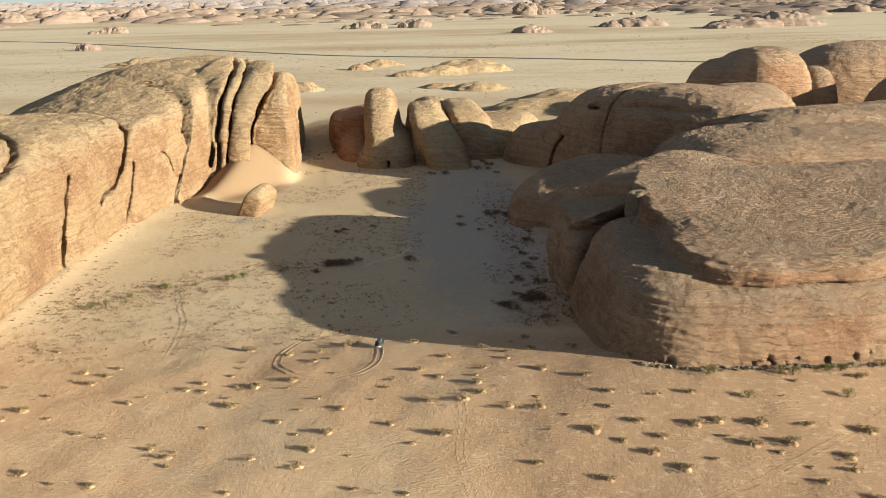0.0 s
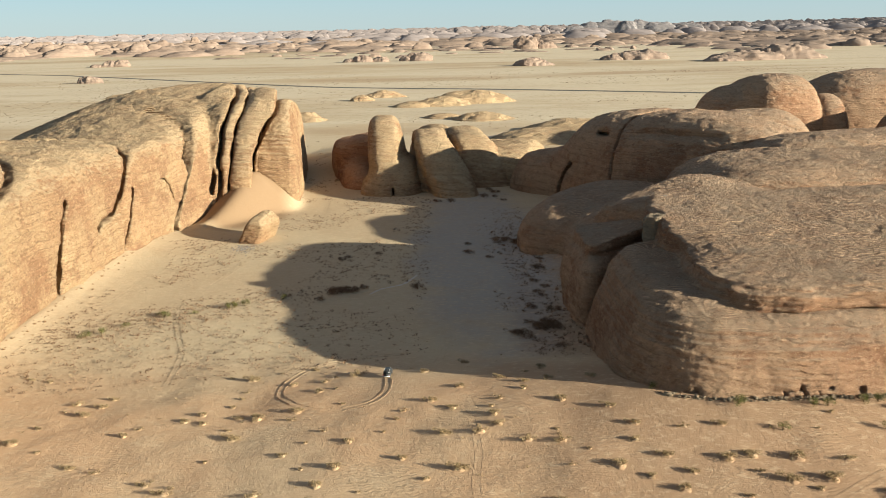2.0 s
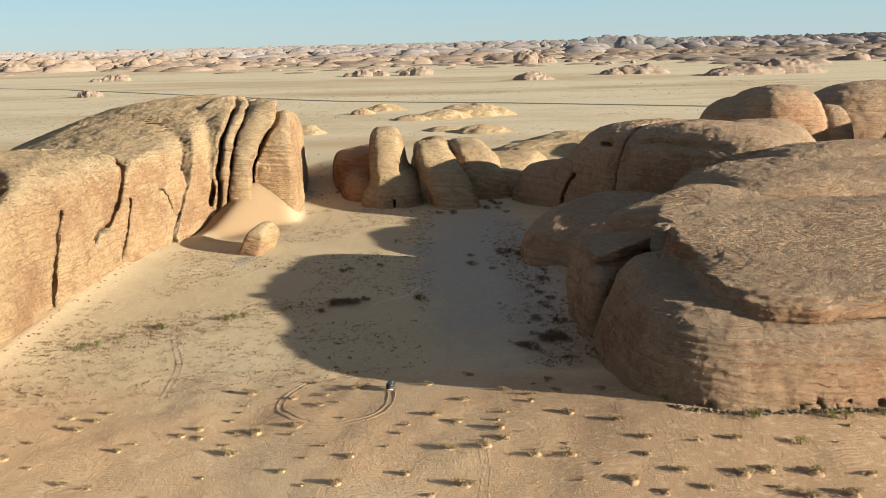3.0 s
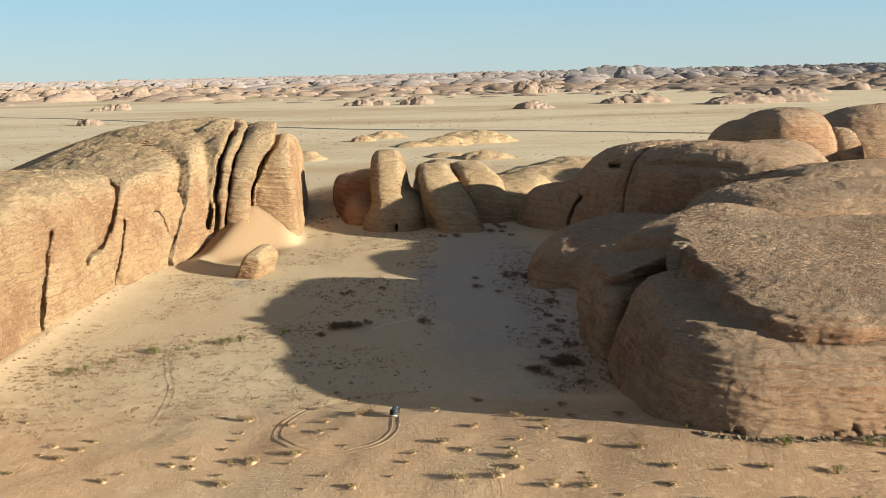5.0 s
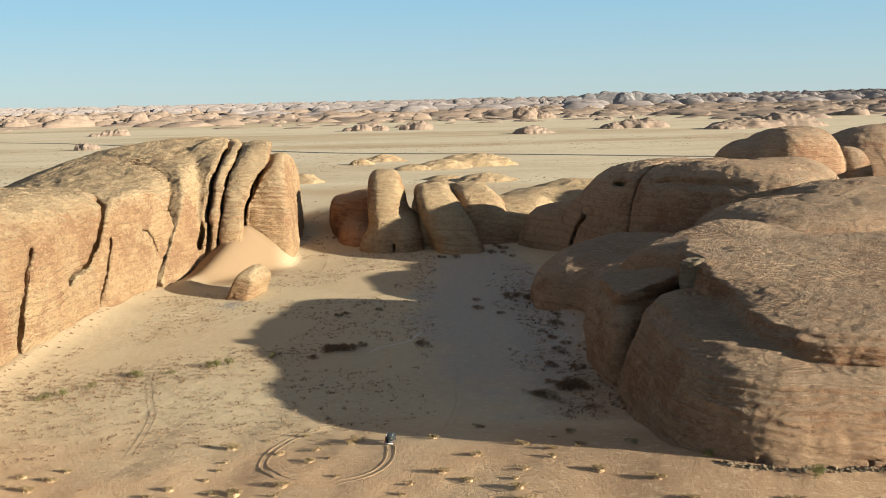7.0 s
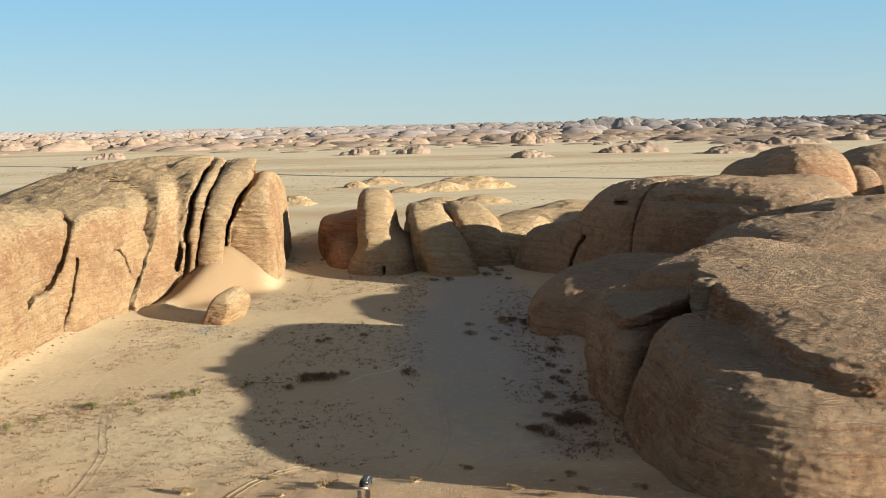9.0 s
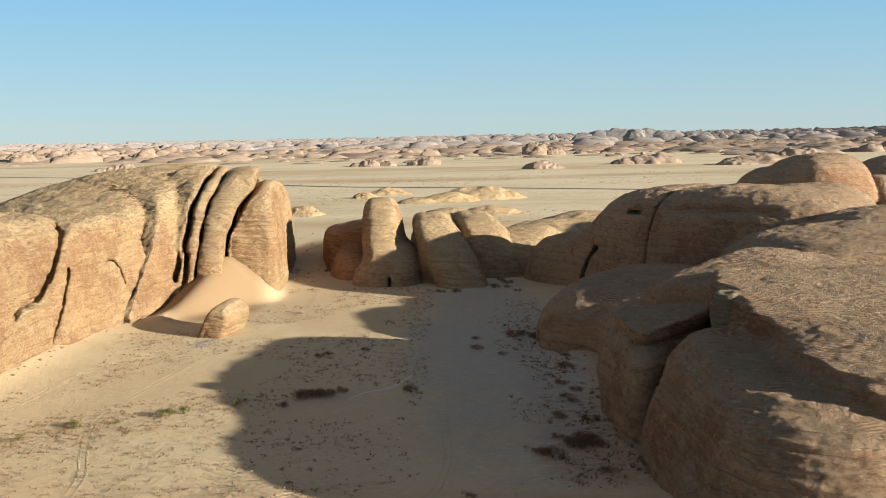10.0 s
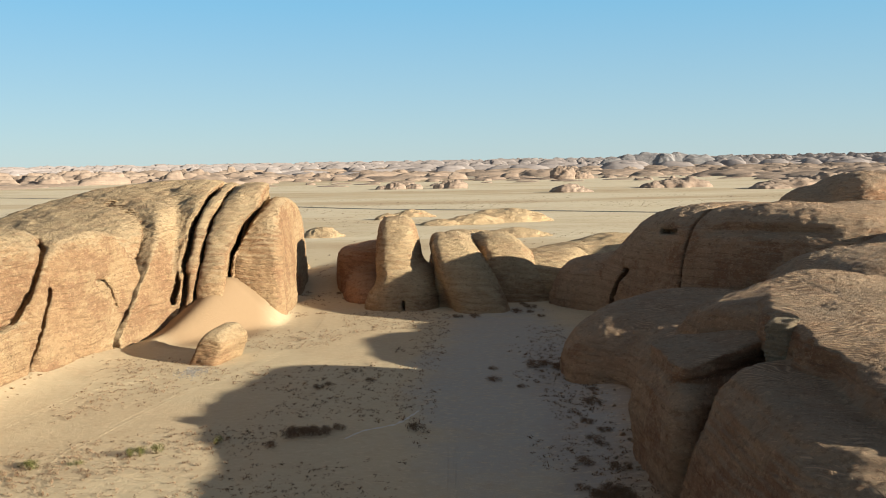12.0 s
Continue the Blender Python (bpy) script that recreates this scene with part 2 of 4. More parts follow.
# crust colours of cliff and domes lightened against the low sun on flat tops
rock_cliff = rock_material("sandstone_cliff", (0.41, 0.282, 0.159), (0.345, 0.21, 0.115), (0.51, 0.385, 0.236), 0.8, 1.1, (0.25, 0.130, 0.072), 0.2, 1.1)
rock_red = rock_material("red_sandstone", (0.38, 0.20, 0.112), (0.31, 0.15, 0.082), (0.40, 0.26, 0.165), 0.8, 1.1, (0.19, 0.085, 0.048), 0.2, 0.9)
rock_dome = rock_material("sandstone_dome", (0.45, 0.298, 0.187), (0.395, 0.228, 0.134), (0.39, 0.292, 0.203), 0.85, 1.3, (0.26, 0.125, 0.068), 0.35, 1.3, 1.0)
# distance haze put into the far rocks' base colours: greyer and bluer
rock_far_hazed = rock_material("sandstone_far_hazed", (0.295, 0.222, 0.172), (0.262, 0.19, 0.146), (0.288, 0.22, 0.172), 0.5, 4.0, None, 0.1, 0.6)
rock_horizon_hazed = rock_material("sandstone_horizon_hazed", (0.29, 0.25, 0.238), (0.262, 0.222, 0.21), (0.285, 0.245, 0.233), 0.5, 6.0, None, 0.05, 0.5)
rock_mount_hazed = rock_material("hazed_mountain", (0.27, 0.25, 0.245), (0.24, 0.22, 0.22), (0.26, 0.24, 0.235), 0.5, 6.0, None, 0.1, 1.0)


def sand_material():
    m = Nodes("desert_sand")
    x, y = m.axis(0), m.axis(1)
    mid = m.noise(45, 5, 0.6)
    col = m.mix(m.ramp(m.noise(130, 4), 0.35, 0.65), (0.505, 0.408, 0.27), (0.475, 0.362, 0.232))
    # redder drift sand in front
    edge = m.math("ADD", m.math("ADD", y, m.math("MULTIPLY", x, 0.10)), m.math("MULTIPLY", mid, 60.0))
    col = m.mix(m.math("MULTIPLY", m.ramp(edge, 318, 262), m.ramp(m.noise(60, 6, 0.6), 0.35, 0.62, 0.35, 0.95)), col, (0.52, 0.335, 0.197))
    bank = m.math("ADD", x, m.math("MULTIPLY", m.noise(30, 5, 0.6), 50.0))
    col = m.mix(m.math("MULTIPLY", m.math("MULTIPLY", m.ramp(bank, 20, 60), m.ramp(edge, 310, 270)), 0.85), col, (0.345, 0.222, 0.134))
    # browner, darker tone on the slope below the eastern domes
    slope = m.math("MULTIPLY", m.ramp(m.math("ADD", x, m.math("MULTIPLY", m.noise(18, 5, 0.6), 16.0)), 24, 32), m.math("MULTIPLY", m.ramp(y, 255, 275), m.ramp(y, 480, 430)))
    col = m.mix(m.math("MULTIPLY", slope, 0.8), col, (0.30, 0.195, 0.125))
    # clay pan in the hollow, its shade and blue sky tint put into the colour
    r = m.math("ADD", m.math("POWER", m.math("DIVIDE", m.math("SUBTRACT", x, 14.0), 30.0), 2.0), m.math("POWER", m.math("DIVIDE", m.math("SUBTRACT", y, 415.0), 150.0), 2.0))
    shaded_clay = m.ramp(m.math("ADD", r, m.math("MULTIPLY", m.noise(22, 5, 0.6), 1.6)), 2.15, 1.05)
    col = m.mix(m.math("MULTIPLY", shaded_clay, 0.8), col, (0.345, 0.325, 0.295))
    # brown gravel belts and scrub stains out on the plain
    far = m.ramp(y, 700, 1000)
    belts = m.ramp(m.noise(230, 7, 0.66, (0.22, 1.0, 1.0)), 0.47, 0.60)
    col = m.mix(m.math("MULTIPLY", m.math("MULTIPLY", belts, far), 0.32), col, (0.34, 0.235, 0.15))
    white = m.ramp(m.noise(420, 7, 0.66, (0.3, 1.0, 1.0)), 0.40, 0.54)
    col = m.mix(m.math("MULTIPLY", m.math("MULTIPLY", white, far), 0.8), col, (0.63, 0.545, 0.40))
    # far rim of the plain: distance haze put into the sand as a duller tone
    col = m.mix(m.math("MULTIPLY", m.ramp(y, 3300, 4100), 0.9), col, (0.27, 0.215, 0.185))
    speck = m.math("MULTIPLY", m.ramp(m.noise(6.0, 5, 0.75, (0.7, 1, 1)), 0.555, 0.61), m.ramp(m.noise(160, 4, 0.6, (0.4, 1, 1)), 0.42, 0.6))
    col = m.mix(m.math("MULTIPLY", m.math("MULTIPLY", speck, far), 0.6), col, (0.26, 0.185, 0.11))
    col = m.mix(m.math("MULTIPLY", m.ramp(m.noise(14, 6, 0.66), 0.48, 0.72), 0.25), col, (0.40, 0.285, 0.175))
    col = m.mix(m.math("MULTIPLY", m.ramp(m.noise(0.7, 4, 0.7), 0.55, 0.8), 0.25), col, (0.33, 0.23, 0.14))
    col = m.mix(m.math("MULTIPLY", m.ramp(m.noise(3.2, 6, 0.75), 0.50, 0.62), 0.14), col, (0.36, 0.235, 0.14))
    col = m.mix(m.math("MULTIPLY", m.ramp(m.noise(1.6, 6, 0.80, (0.7, 1, 1)), 0.52, 0.62), 0.42), col, (0.62, 0.47, 0.31))
    # orange drift sand on the ramp below the fins, darkened to offset the direct sun on it
    r = m.math("ADD", m.math("POWER", m.math("DIVIDE", m.math("ADD", x, 103.0), 24.0), 2.0), m.math("POWER", m.math("DIVIDE", m.math("SUBTRACT", y, 497.0), 40.0), 2.0))
    col = m.mix(m.math("MULTIPLY", m.ramp(m.math("ADD", r, m.math("MULTIPLY", mid, 0.5)), 1.5, 0.7), 0.95), col, (0.265, 0.176, 0.103))
    n1 = m.bump(m.noise(6.0, 6, 0.6), 0.4, 0.5)
    n2 = m.bump(m.noise(1.1, 6, 0.72, (1.0, 0.7, 1.0), 0.6), 0.8, 0.20, n1)
    wave = m.add("ShaderNodeTexWave")
    m.put(wave.inputs["Vector"], m.scaled(0.55, 1.0, 1.0))
    for key, value in (("Scale", 0.30), ("Distortion", 14.0), ("Detail", 3.0), ("Detail Scale", 1.2)):
        wave.inputs[key].default_value = value
    wave.bands_direction = "Y"
    ripple = m.math("MULTIPLY", wave.outputs["Fac"], m.ramp(m.noise(28, 4, 0.6), 0.42, 0.62))
    n3 = m.bump(ripple, 0.5, 0.09, n2)
    return m.done(col, 0.97, n3, 0.08)


sand = sand_material()


# ---- ground ----
def axis_samples(lo, hi, step, far_lo, far_hi, n):
    mid = np.arange(lo, hi + step / 2, step)
    g = np.linspace(0, 1, n + 1)[1:]
    up = hi + (np.exp(g * math.log(1 + (far_hi - hi) / 6.0)) - 1) * 6.0
    down = lo - (np.exp(g * math.log(1 + (lo - far_lo) / 6.0)) - 1) * 6.0
    return np.concatenate([down[::-1], mid, up])


gx = axis_samples(-165, 165, 1.3, -60000, 60000, 95)
gy = axis_samples(120, 600, 1.5, -60000, 60000, 95)
GX, GY = np.meshgrid(gx, gy, indexing="ij")
ground_verts = np.stack([GX, GY, land(GX, GY) + far_rise(GX, GY)], -1).reshape(-1, 3)
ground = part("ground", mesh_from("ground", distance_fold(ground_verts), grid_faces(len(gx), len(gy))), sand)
tagged(ground, "wind-blown beige and reddish desert sand plain", "ground", kind="structure")


# ---- solid shapes: fields that are negative inside, meshed on a grid ----
def both(a, b, k):
    """Where both bodies overlap, with the edge between them rounded over k metres."""
    h = np.clip(0.5 - 0.5 * (b - a) / k, 0, 1)
    return b + (a - b) * h + k * h * (1 - h)


def either(a, b, k):
    """Two bodies run together, with the crease between them filled over k metres."""
    h = np.clip(0.5 + 0.5 * (b - a) / k, 0, 1)
    return b + (a - b) * h - k * h * (1 - h)


def loaf(X, Y, Z, x, y, along, across, top, turn=0.0, p=2.6, q=2.8, lean=(0.0, 0.0), tilt=(0.0, 0.0), foot=-6.0):
    """A rounded body: half lengths along and across its heading, top height; p and q: how square in plan and in height."""
    c, s = np.float32(math.cos(radians(turn))), np.float32(math.sin(radians(turn)))
    dx, dy = X - x - lean[0] * Z, Y - y - lean[1] * Z
    r = np.abs((c * dx + s * dy) / along) ** p + np.abs((c * dy - s * dx) / across) ** p
    h = (top - foot) + tilt[0] * (X - x) + tilt[1] * (Y - y)
    r = (r ** (q / p) + np.clip((Z - foot) / h, 0, 9) ** q) ** (1 / q)
    return (r - 1) * np.float32(min(along, across, top - foot))


def slab_plan(X, Y, x0, x1, y0, y1, r):
    """Distance in plan to a rectangle with corners rounded to r."""
    dx = np.abs(X - (x0 + x1) / 2) - ((x1 - x0) / 2 - r)
    dy = np.abs(Y - (y0 + y1) / 2) - ((y1 - y0) / 2 - r)
    return np.sqrt(np.clip(dx, 0, None) ** 2 + np.clip(dy, 0, None) ** 2) + np.minimum(np.maximum(dx, dy), 0) - r


def wobble(v, size, amount, seed):
    p = np.stack([np.asarray(v, float).ravel() + 7.7 * seed, np.full(np.size(v), 3.1 * seed), np.full(np.size(v), 0.4)], -1)
    return (amount * fbm(p, size, 3, 500 + seed)).reshape(np.shape(v)).astype(np.float32)


def joint(X, Y, Z, line, strike, seed=0):
    """Signed distance to an upright joint that passes (x, y) at each height z of the line and runs along strike."""
    line = np.asarray(line, float)
    n = math.hypot(*strike)
    x = np.interp(Z, line[:, 0], line[:, 1]).astype(np.float32) + wobble(Z, 5.0, 1.1, seed)
    y = np.interp(Z, line[:, 0], line[:, 2]).astype(np.float32)
    return ((X - x) * strike[1] - (Y - y) * strike[0]) / n


def seam(Y, Z, points):
    """Distance, across the wall's length and height, to a broken line of (y, z)."""
    best = None
    zz = np.asarray(Z, np.float32)
    at = np.linspace(-10, 60, 281)
    yy = Y + np.interp(zz, at, wobble(at, 4.0, 0.9, 31)).astype(np.float32)
    for (ya, za), (yb, zb) in zip(points[:-1], points[1:]):
        l2 = (yb - ya) ** 2 + (zb - za) ** 2
        t = np.clip(((yy - ya) * (yb - ya) + (zz - za) * (zb - za)) / l2, 0, 1)
        d = np.sqrt((yy - ya - t * (yb - ya)) ** 2 + (zz - za - t * (zb - za)) ** 2)
        best = d if best is None else np.minimum(best, d)
    return best


def split(f, dist, half, depth, soft=0.0, reach=3.0):
    """Cut a gap of that half width and depth along dist = 0, its lips rounded off by soft metres."""
    g = f + soft * np.exp(-np.abs(dist) / reach) if soft else f
    return np.maximum(g, np.minimum(half - np.abs(dist), g + depth))


def solid(low, high, res, field):
    """The surface of a field inside a box, as quads, one vertex to each cell that the surface passes."""
    axes = [np.arange(a, b + res, res, dtype=np.float32) for a, b in zip(low, high)]
    X, Y, Z = axes[0][:, None, None], axes[1][None, :, None], axes[2][None, None, :]
    f = np.ascontiguousarray(np.broadcast_to(field(X, Y, Z), [len(a) for a in axes])).astype(np.float32)
    f[0], f[-1], f[:, 0], f[:, -1], f[:, :, -1] = 1, 1, 1, 1, 1
    nx, ny, nz = f.shape
    s = f < 0
    count = np.zeros((nx - 1, ny - 1, nz - 1), np.int8)
    corners = [(a, b, c) for a in (0, 1) for b in (0, 1) for c in (0, 1)]
    for a, b, c in corners:
        count += s[a:nx - 1 + a, b:ny - 1 + b, c:nz - 1 + c]
    ci = np.stack(np.nonzero((count > 0) & (count < 8)), -1)
    index = np.full(count.shape, -1, np.int32)
    index[ci[:, 0], ci[:, 1], ci[:, 2]] = np.arange(len(ci))
    val = {k: f[ci[:, 0] + k[0], ci[:, 1] + k[1], ci[:, 2] + k[2]] for k in corners}
    total, hits = np.zeros((len(ci), 3)), np.zeros(len(ci))
    for k in corners:
        for ax in range(3):
            if k[ax]:
                continue
            m = tuple(1 if i == ax else v for i, v in enumerate(k))
            va, vb = val[k], val[m]
            cross = (va < 0) != (vb < 0)
            t = np.where(cross, va / np.where(cross, va - vb, 1), 0)
            p = np.tile(np.array(k, float), (len(ci), 1))
            p[:, ax] = t
            total += p * cross[:, None]
            hits += cross
    verts = (ci + total / np.maximum(hits, 1)[:, None]) * res + np.array([a[0] for a in axes])
    quads = []
    for ax in range(3):
        u, w = (ax + 1) % 3, (ax + 2) % 3
        lo = [slice(None)] * 3
        hi = [slice(None)] * 3
        lo[ax], hi[ax] = slice(0, -1), slice(1, None)
        edge = s[tuple(lo)] != s[tuple(hi)]
        e = np.stack(np.nonzero(edge), -1)
        e = e[(e[:, u] > 0) & (e[:, w] > 0) & (e[:, u] < f.shape[u] - 1) & (e[:, w] < f.shape[w] - 1)]
        ring = []
        for du, dw in ((-1, -1), (0, -1), (0, 0), (-1, 0)):
            c = e.copy()
            c[:, u] += du
            c[:, w] += dw
            ring.append(index[c[:, 0], c[:, 1], c[:, 2]])
        ring = np.stack(ring, -1)
        out = s[e[:, 0], e[:, 1], e[:, 2]]
        quads.append(np.where(out[:, None], ring, ring[:, ::-1]))
    quads = np.vstack(quads)
    return verts, quads[(quads >= 0).all(1)]


def vertex_normals(v, f):
    n = np.cross(v[f[:, 2]] - v[f[:, 0]], v[f[:, 3]] - v[f[:, 1]])
    out = np.stack([sum(np.bincount(f[:, k], n[:, a], len(v)) for k in range(4)) for a in range(3)], -1)
    return out / (np.linalg.norm(out, axis=1)[:, None] + 1e-9)


def weathered(body, seed=0, rough=(0.9, 0.4, 0.16), strata=0.25, bed=(0.05, 0.02), period=2.2, flute=0.25, sheets=0.0, pits=0.0):
    """Relief on a solid: swells, bedding ledges on the steep sides, upright flutes, scaled sheets and pits."""
    q, f = body
    n = vertex_normals(q, f)
    steep = np.clip(1.3 - 1.5 * np.abs(n[:, 2]), 0, 1)
    d = rough[0] * fbm(q, 24.0, 3, 10 + seed) + rough[1] * fbm(q * (1, 1, 1.6), 6.5, 3, 40 + seed) + rough[2] * fbm(q * (1, 1, 2.0), 1.8, 3, 70 + seed)
    d = d + flute * steep * fbm(q * (1, 1, 0.15), 5.0, 3, 230 + seed)
    level = q[:, 2] + bed[0] * q[:, 0] + bed[1] * q[:, 1] + 1.2 * fbm(q, 34.0, 3, 90 + seed)
    w = (level / period + 0.25 * fbm(q * (0, 0, 1), 3.0, 2, 130 + seed)) % 1.0
    amount = np.clip(0.5 + 1.3 * fbm(q * (1, 1, 1.5), 16.0, 3, 120 + seed), 0, 1.6)
    d = d + strata * (0.35 + 0.65 * steep) * amount * (np.minimum(w / 0.75, (1 - w) / 0.25) - 0.5)
    if sheets:
        g = fbm(q * (1, 1, 1.4), 15.0, 4, 246 + seed, 0.45)
        d = d + sheets * (smooth(-0.03, 0.02, g) + 0.7 * smooth(0.20, 0.24, g))
    if pits:
        g = fbm(q * (1, 1, 1.4), 2.6, 2, 280 + seed)
        d = d - pits * smooth(0.35, 0.6, g) * steep * smooth(0.0, 0.3, fbm(q * (0.4, 0.4, 1), 9.0, 2, 290 + seed))
    return q + n * d[:, None], f


def rock(name, label, parts, material, category="rock", group=""):
    top = new(name)
    tagged(top, label, category, group)
    for pname, body in parts:
        part(pname, mesh_from(pname, *body), rock_red if pname == "block" else material, top)
    return top


# ---- western cliff ----
NOTCH = [(381, 16.5), (387, 18.9), (399, 19.3), (410, 26.5), (418, 34.4), (420.5, 37.5), (423, 39.5)]
CRACK_A = [(333.6, -3), (335, 4), (343.6, 16), (352, 26.8), (357, 31.5)]
CRACK_B = [(402, -3), (403.8, 4), (412.8, 14), (422, 26)]
CRACK_C = [(290, 37), (308, 40.4), (319.5, 42.5), (330, 46)]
SCAR = [(452, 26), (458, 25), (462, 21.4), (464.5, 15)]
J_TALL = [(-4, -125, 450), (3.5, -125.6, 454), (13, -128, 470), (22, -129.5, 483), (32, -131, 500), (45, -132, 522), (52, -131, 540)]


def near_wall(X, Y, Z):
    """The long wall and the proud block at its end, cut by joints that run obliquely into the rock."""
    foot = np.interp(Y, (100, 300, 336, 404, 459, 500), (-136, -135, -134.5, -133.5, -128.5, -124)).astype(np.float32)
    top = np.interp(Y, (100, 300, 360, 410, 440, 480), (47, 47.5, 46.5, 45, 43.5, 40)).astype(np.float32)
    wall = both(X - foot + 0.10 * Z, Z - top - 2.5 * np.clip((-150 - X) / 40, 0, 1), 17.0)
    wall = both(wall, Y - 478, 10.0)
    arch = np.interp(Y, (398, 421, 440, 456, 470, 480, 487), (31, 40.3, 42.5, 43, 40.5, 33, 15)).astype(np.float32)
    block = both(X - foot - 1.6 + 0.08 * Z, (Z - arch) * 0.8, 6.0)
    block = both(block, (407 + 0.45 * np.clip(Z - 25, 0, 99) - Y) * 0.9, 2.5)
    f = either(wall, block, 0.8)
    Q = Y + 1.35 * (X - foot + 0.1 * Z) + 0.3
    near = np.abs(f) < 6.5
    cut = np.full(f.shape, 9.0, np.float32)
    xi, yi, zi = np.nonzero(near)
    q, h = Q[xi, yi, zi], Z[0, 0, zi]
    for line, half in ((NOTCH, 1.9), (CRACK_A, 1.5), (CRACK_B, 1.25), (CRACK_C, 1.3), (SCAR, 0.6)):
        cut[xi, yi, zi] = np.minimum(cut[xi, yi, zi], seam(q, h, line) - half)
    f = f + 1.1 * np.exp(-np.clip(cut, 0, 9) / 2.6)
    f = np.maximum(f, np.minimum(-0.6 * cut, f + 4.5))
    return np.maximum(f, 0.9 * (joint(X, Y, Z, J_TALL, (-0.85, 0.5), 1) + 1.3))


def whaleback(X, Y, Z):
    """The whaleback behind the wall, with the pillar and the fins that the joints cut out of its end."""
    foot = np.interp(Y, (400, 459, 500, 560, 640, 720), (-131, -127, -115.5, -103, -96, -104)).astype(np.float32)
    top = 57.8 - 0.00115 * np.clip(622 - Y, 0, None) ** 2 - 0.0016 * np.clip(Y - 640, 0, None) ** 2 - 0.0022 * np.clip(-150 - X, 0, None) ** 2
    top = top - 0.0016 * np.clip(-215 - X, 0, None) * np.clip(640 - Y, -60, 90) * 0.3
    back = both((X - foot + 0.40 * Z) * 0.9, (Z - top) * 0.85, 13.0)
    j3 = joint(X, Y, Z, [(-4, -101, 505), (20, -100, 512), (29, -99.5, 520), (39, -97, 530), (48, -91, 541), (60, -86, 548)], (-0.20, 1), 3)
    high = 57.5 - 7.5 * np.clip((j3 - 0.2) / 1.2, 0, 1) - 0.0022 * np.clip(590 - Y, 0, None) ** 2 - 0.0018 * np.clip(Y - 600, 0, None) ** 2
    ends = both((X + 76.0 + 0.10 * (Y - 500) + 0.07 * Z + 0.006 * np.clip(Z - 30, 0, None) ** 2) * 0.98, (490 + 0.62 * Z + 0.012 * np.clip(Z - 14, 0, None) ** 2 + 0.75 * np.clip(-116 - X, 0, None) + np.clip(j3 / 2, 0, 1) * (27 - 0.34 * Z) - Y) * 0.8, 5.5)
    ends = both(ends, (Z - high) * 0.9, 6.5)
    ends = both(ends, (-136 - X) + 0 * Z, 4.0)
    ends = both(ends, Y - 668 + 0.3 * Z, 12.0)
    f = either(back, ends, 3.0)
    j0 = joint(X, Y, Z, J_TALL, (-0.85, 0.5), 1)
    j1 = joint(X, Y, Z, [(-4, -116, 498), (12, -116.7, 505), (27, -118.8, 519), (39, -118.8, 530), (51, -115.5, 541), (58, -110.5, 547)], (-0.22, 1), 2)
    j2 = joint(X, Y, Z, [(-4, -111.5, 500), (15, -111.7, 507), (30, -112.3, 522), (43, -111, 533), (54, -106.5, 544), (60, -101.5, 550)], (-0.20, 1), 4)
    gate = np.clip((-95 - X) / 8, 0, 1) * np.clip((55 - Z) / 4, 0, 1) * np.clip((560 - Y) / 12, 0, 1)
    f = f + 2.0 * gate * np.clip(-j0 / 4, 0, 1) * np.exp(np.clip(j0, -99, 0) / 14)
    f = f - 4.2 * gate * np.clip(j0 / 1.5, 0, 1) * np.exp(-np.clip(j0, 0, None) / 15) * np.clip((50 - Z) / 25, 0, 1)
    f = split(f, j0, 1.7 * gate - 0.05, 8.0 * gate, 1.2, 2.6)
    front = np.clip((640 - Y) / 20, 0, 1)
    f = split(f, j1, (0.7 + 0.014 * Z) * front, 10.0, 1.8, 3.0)
    f = split(f, j2, 0.75 * front, 9.0, 2.4, 3.0)
    f = split(f, j3, (1.15 + 0.012 * Z) * front, 11.0, 2.6, 3.4)
    hole = np.sqrt(((X + 119.5) / 2.2) ** 2 + ((Y - 506) / 8.0) ** 2 + ((Z - 13) / 9.0) ** 2) - 1
    return np.maximum(f, -2.6 * hole)


wall_body = weathered(solid((-215, 205, -4), (-118, 496, 58), 0.65, near_wall), 0, (0.9, 0.5, 0.32), 0.35, (0.05, -0.04), 2.6, 0.45, 0.42, 0.3)
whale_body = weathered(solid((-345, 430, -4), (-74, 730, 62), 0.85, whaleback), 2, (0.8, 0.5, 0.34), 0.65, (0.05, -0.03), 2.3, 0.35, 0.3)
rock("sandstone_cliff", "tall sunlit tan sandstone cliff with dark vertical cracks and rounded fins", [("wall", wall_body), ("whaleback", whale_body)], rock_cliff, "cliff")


# ---- middle ridge ----
def red_block(X, Y, Z):
    f = loaf(X, Y, Z, -56, 634, 16, 28, 23.5, 8, 6.0, 7.0, tilt=(0.16, 0))
    return either(f, loaf(X, Y, Z, -52, 592, 12, 26, 11, 10, 2.4, 2.4), 6.0)


def thumb_rock(X, Y, Z):
    f = loaf(X, Y, Z, -32.5, 573, 11.0, 30, 38.5, 3, 3.4, 4.2, lean=(-0.12, 0.75))
    base = loaf(X, Y, Z, -31.5, 576, 18, 32, 14, 0, 4.5, 3.4, lean=(-0.1, 0.35), tilt=(0.35, 0))
    f = either(f, base, 5.0)
    slot = np.maximum(np.maximum(np.abs(X + 29.6) - 0.7, Z - 4.2), Y - 549)
    return np.maximum(f, -slot)


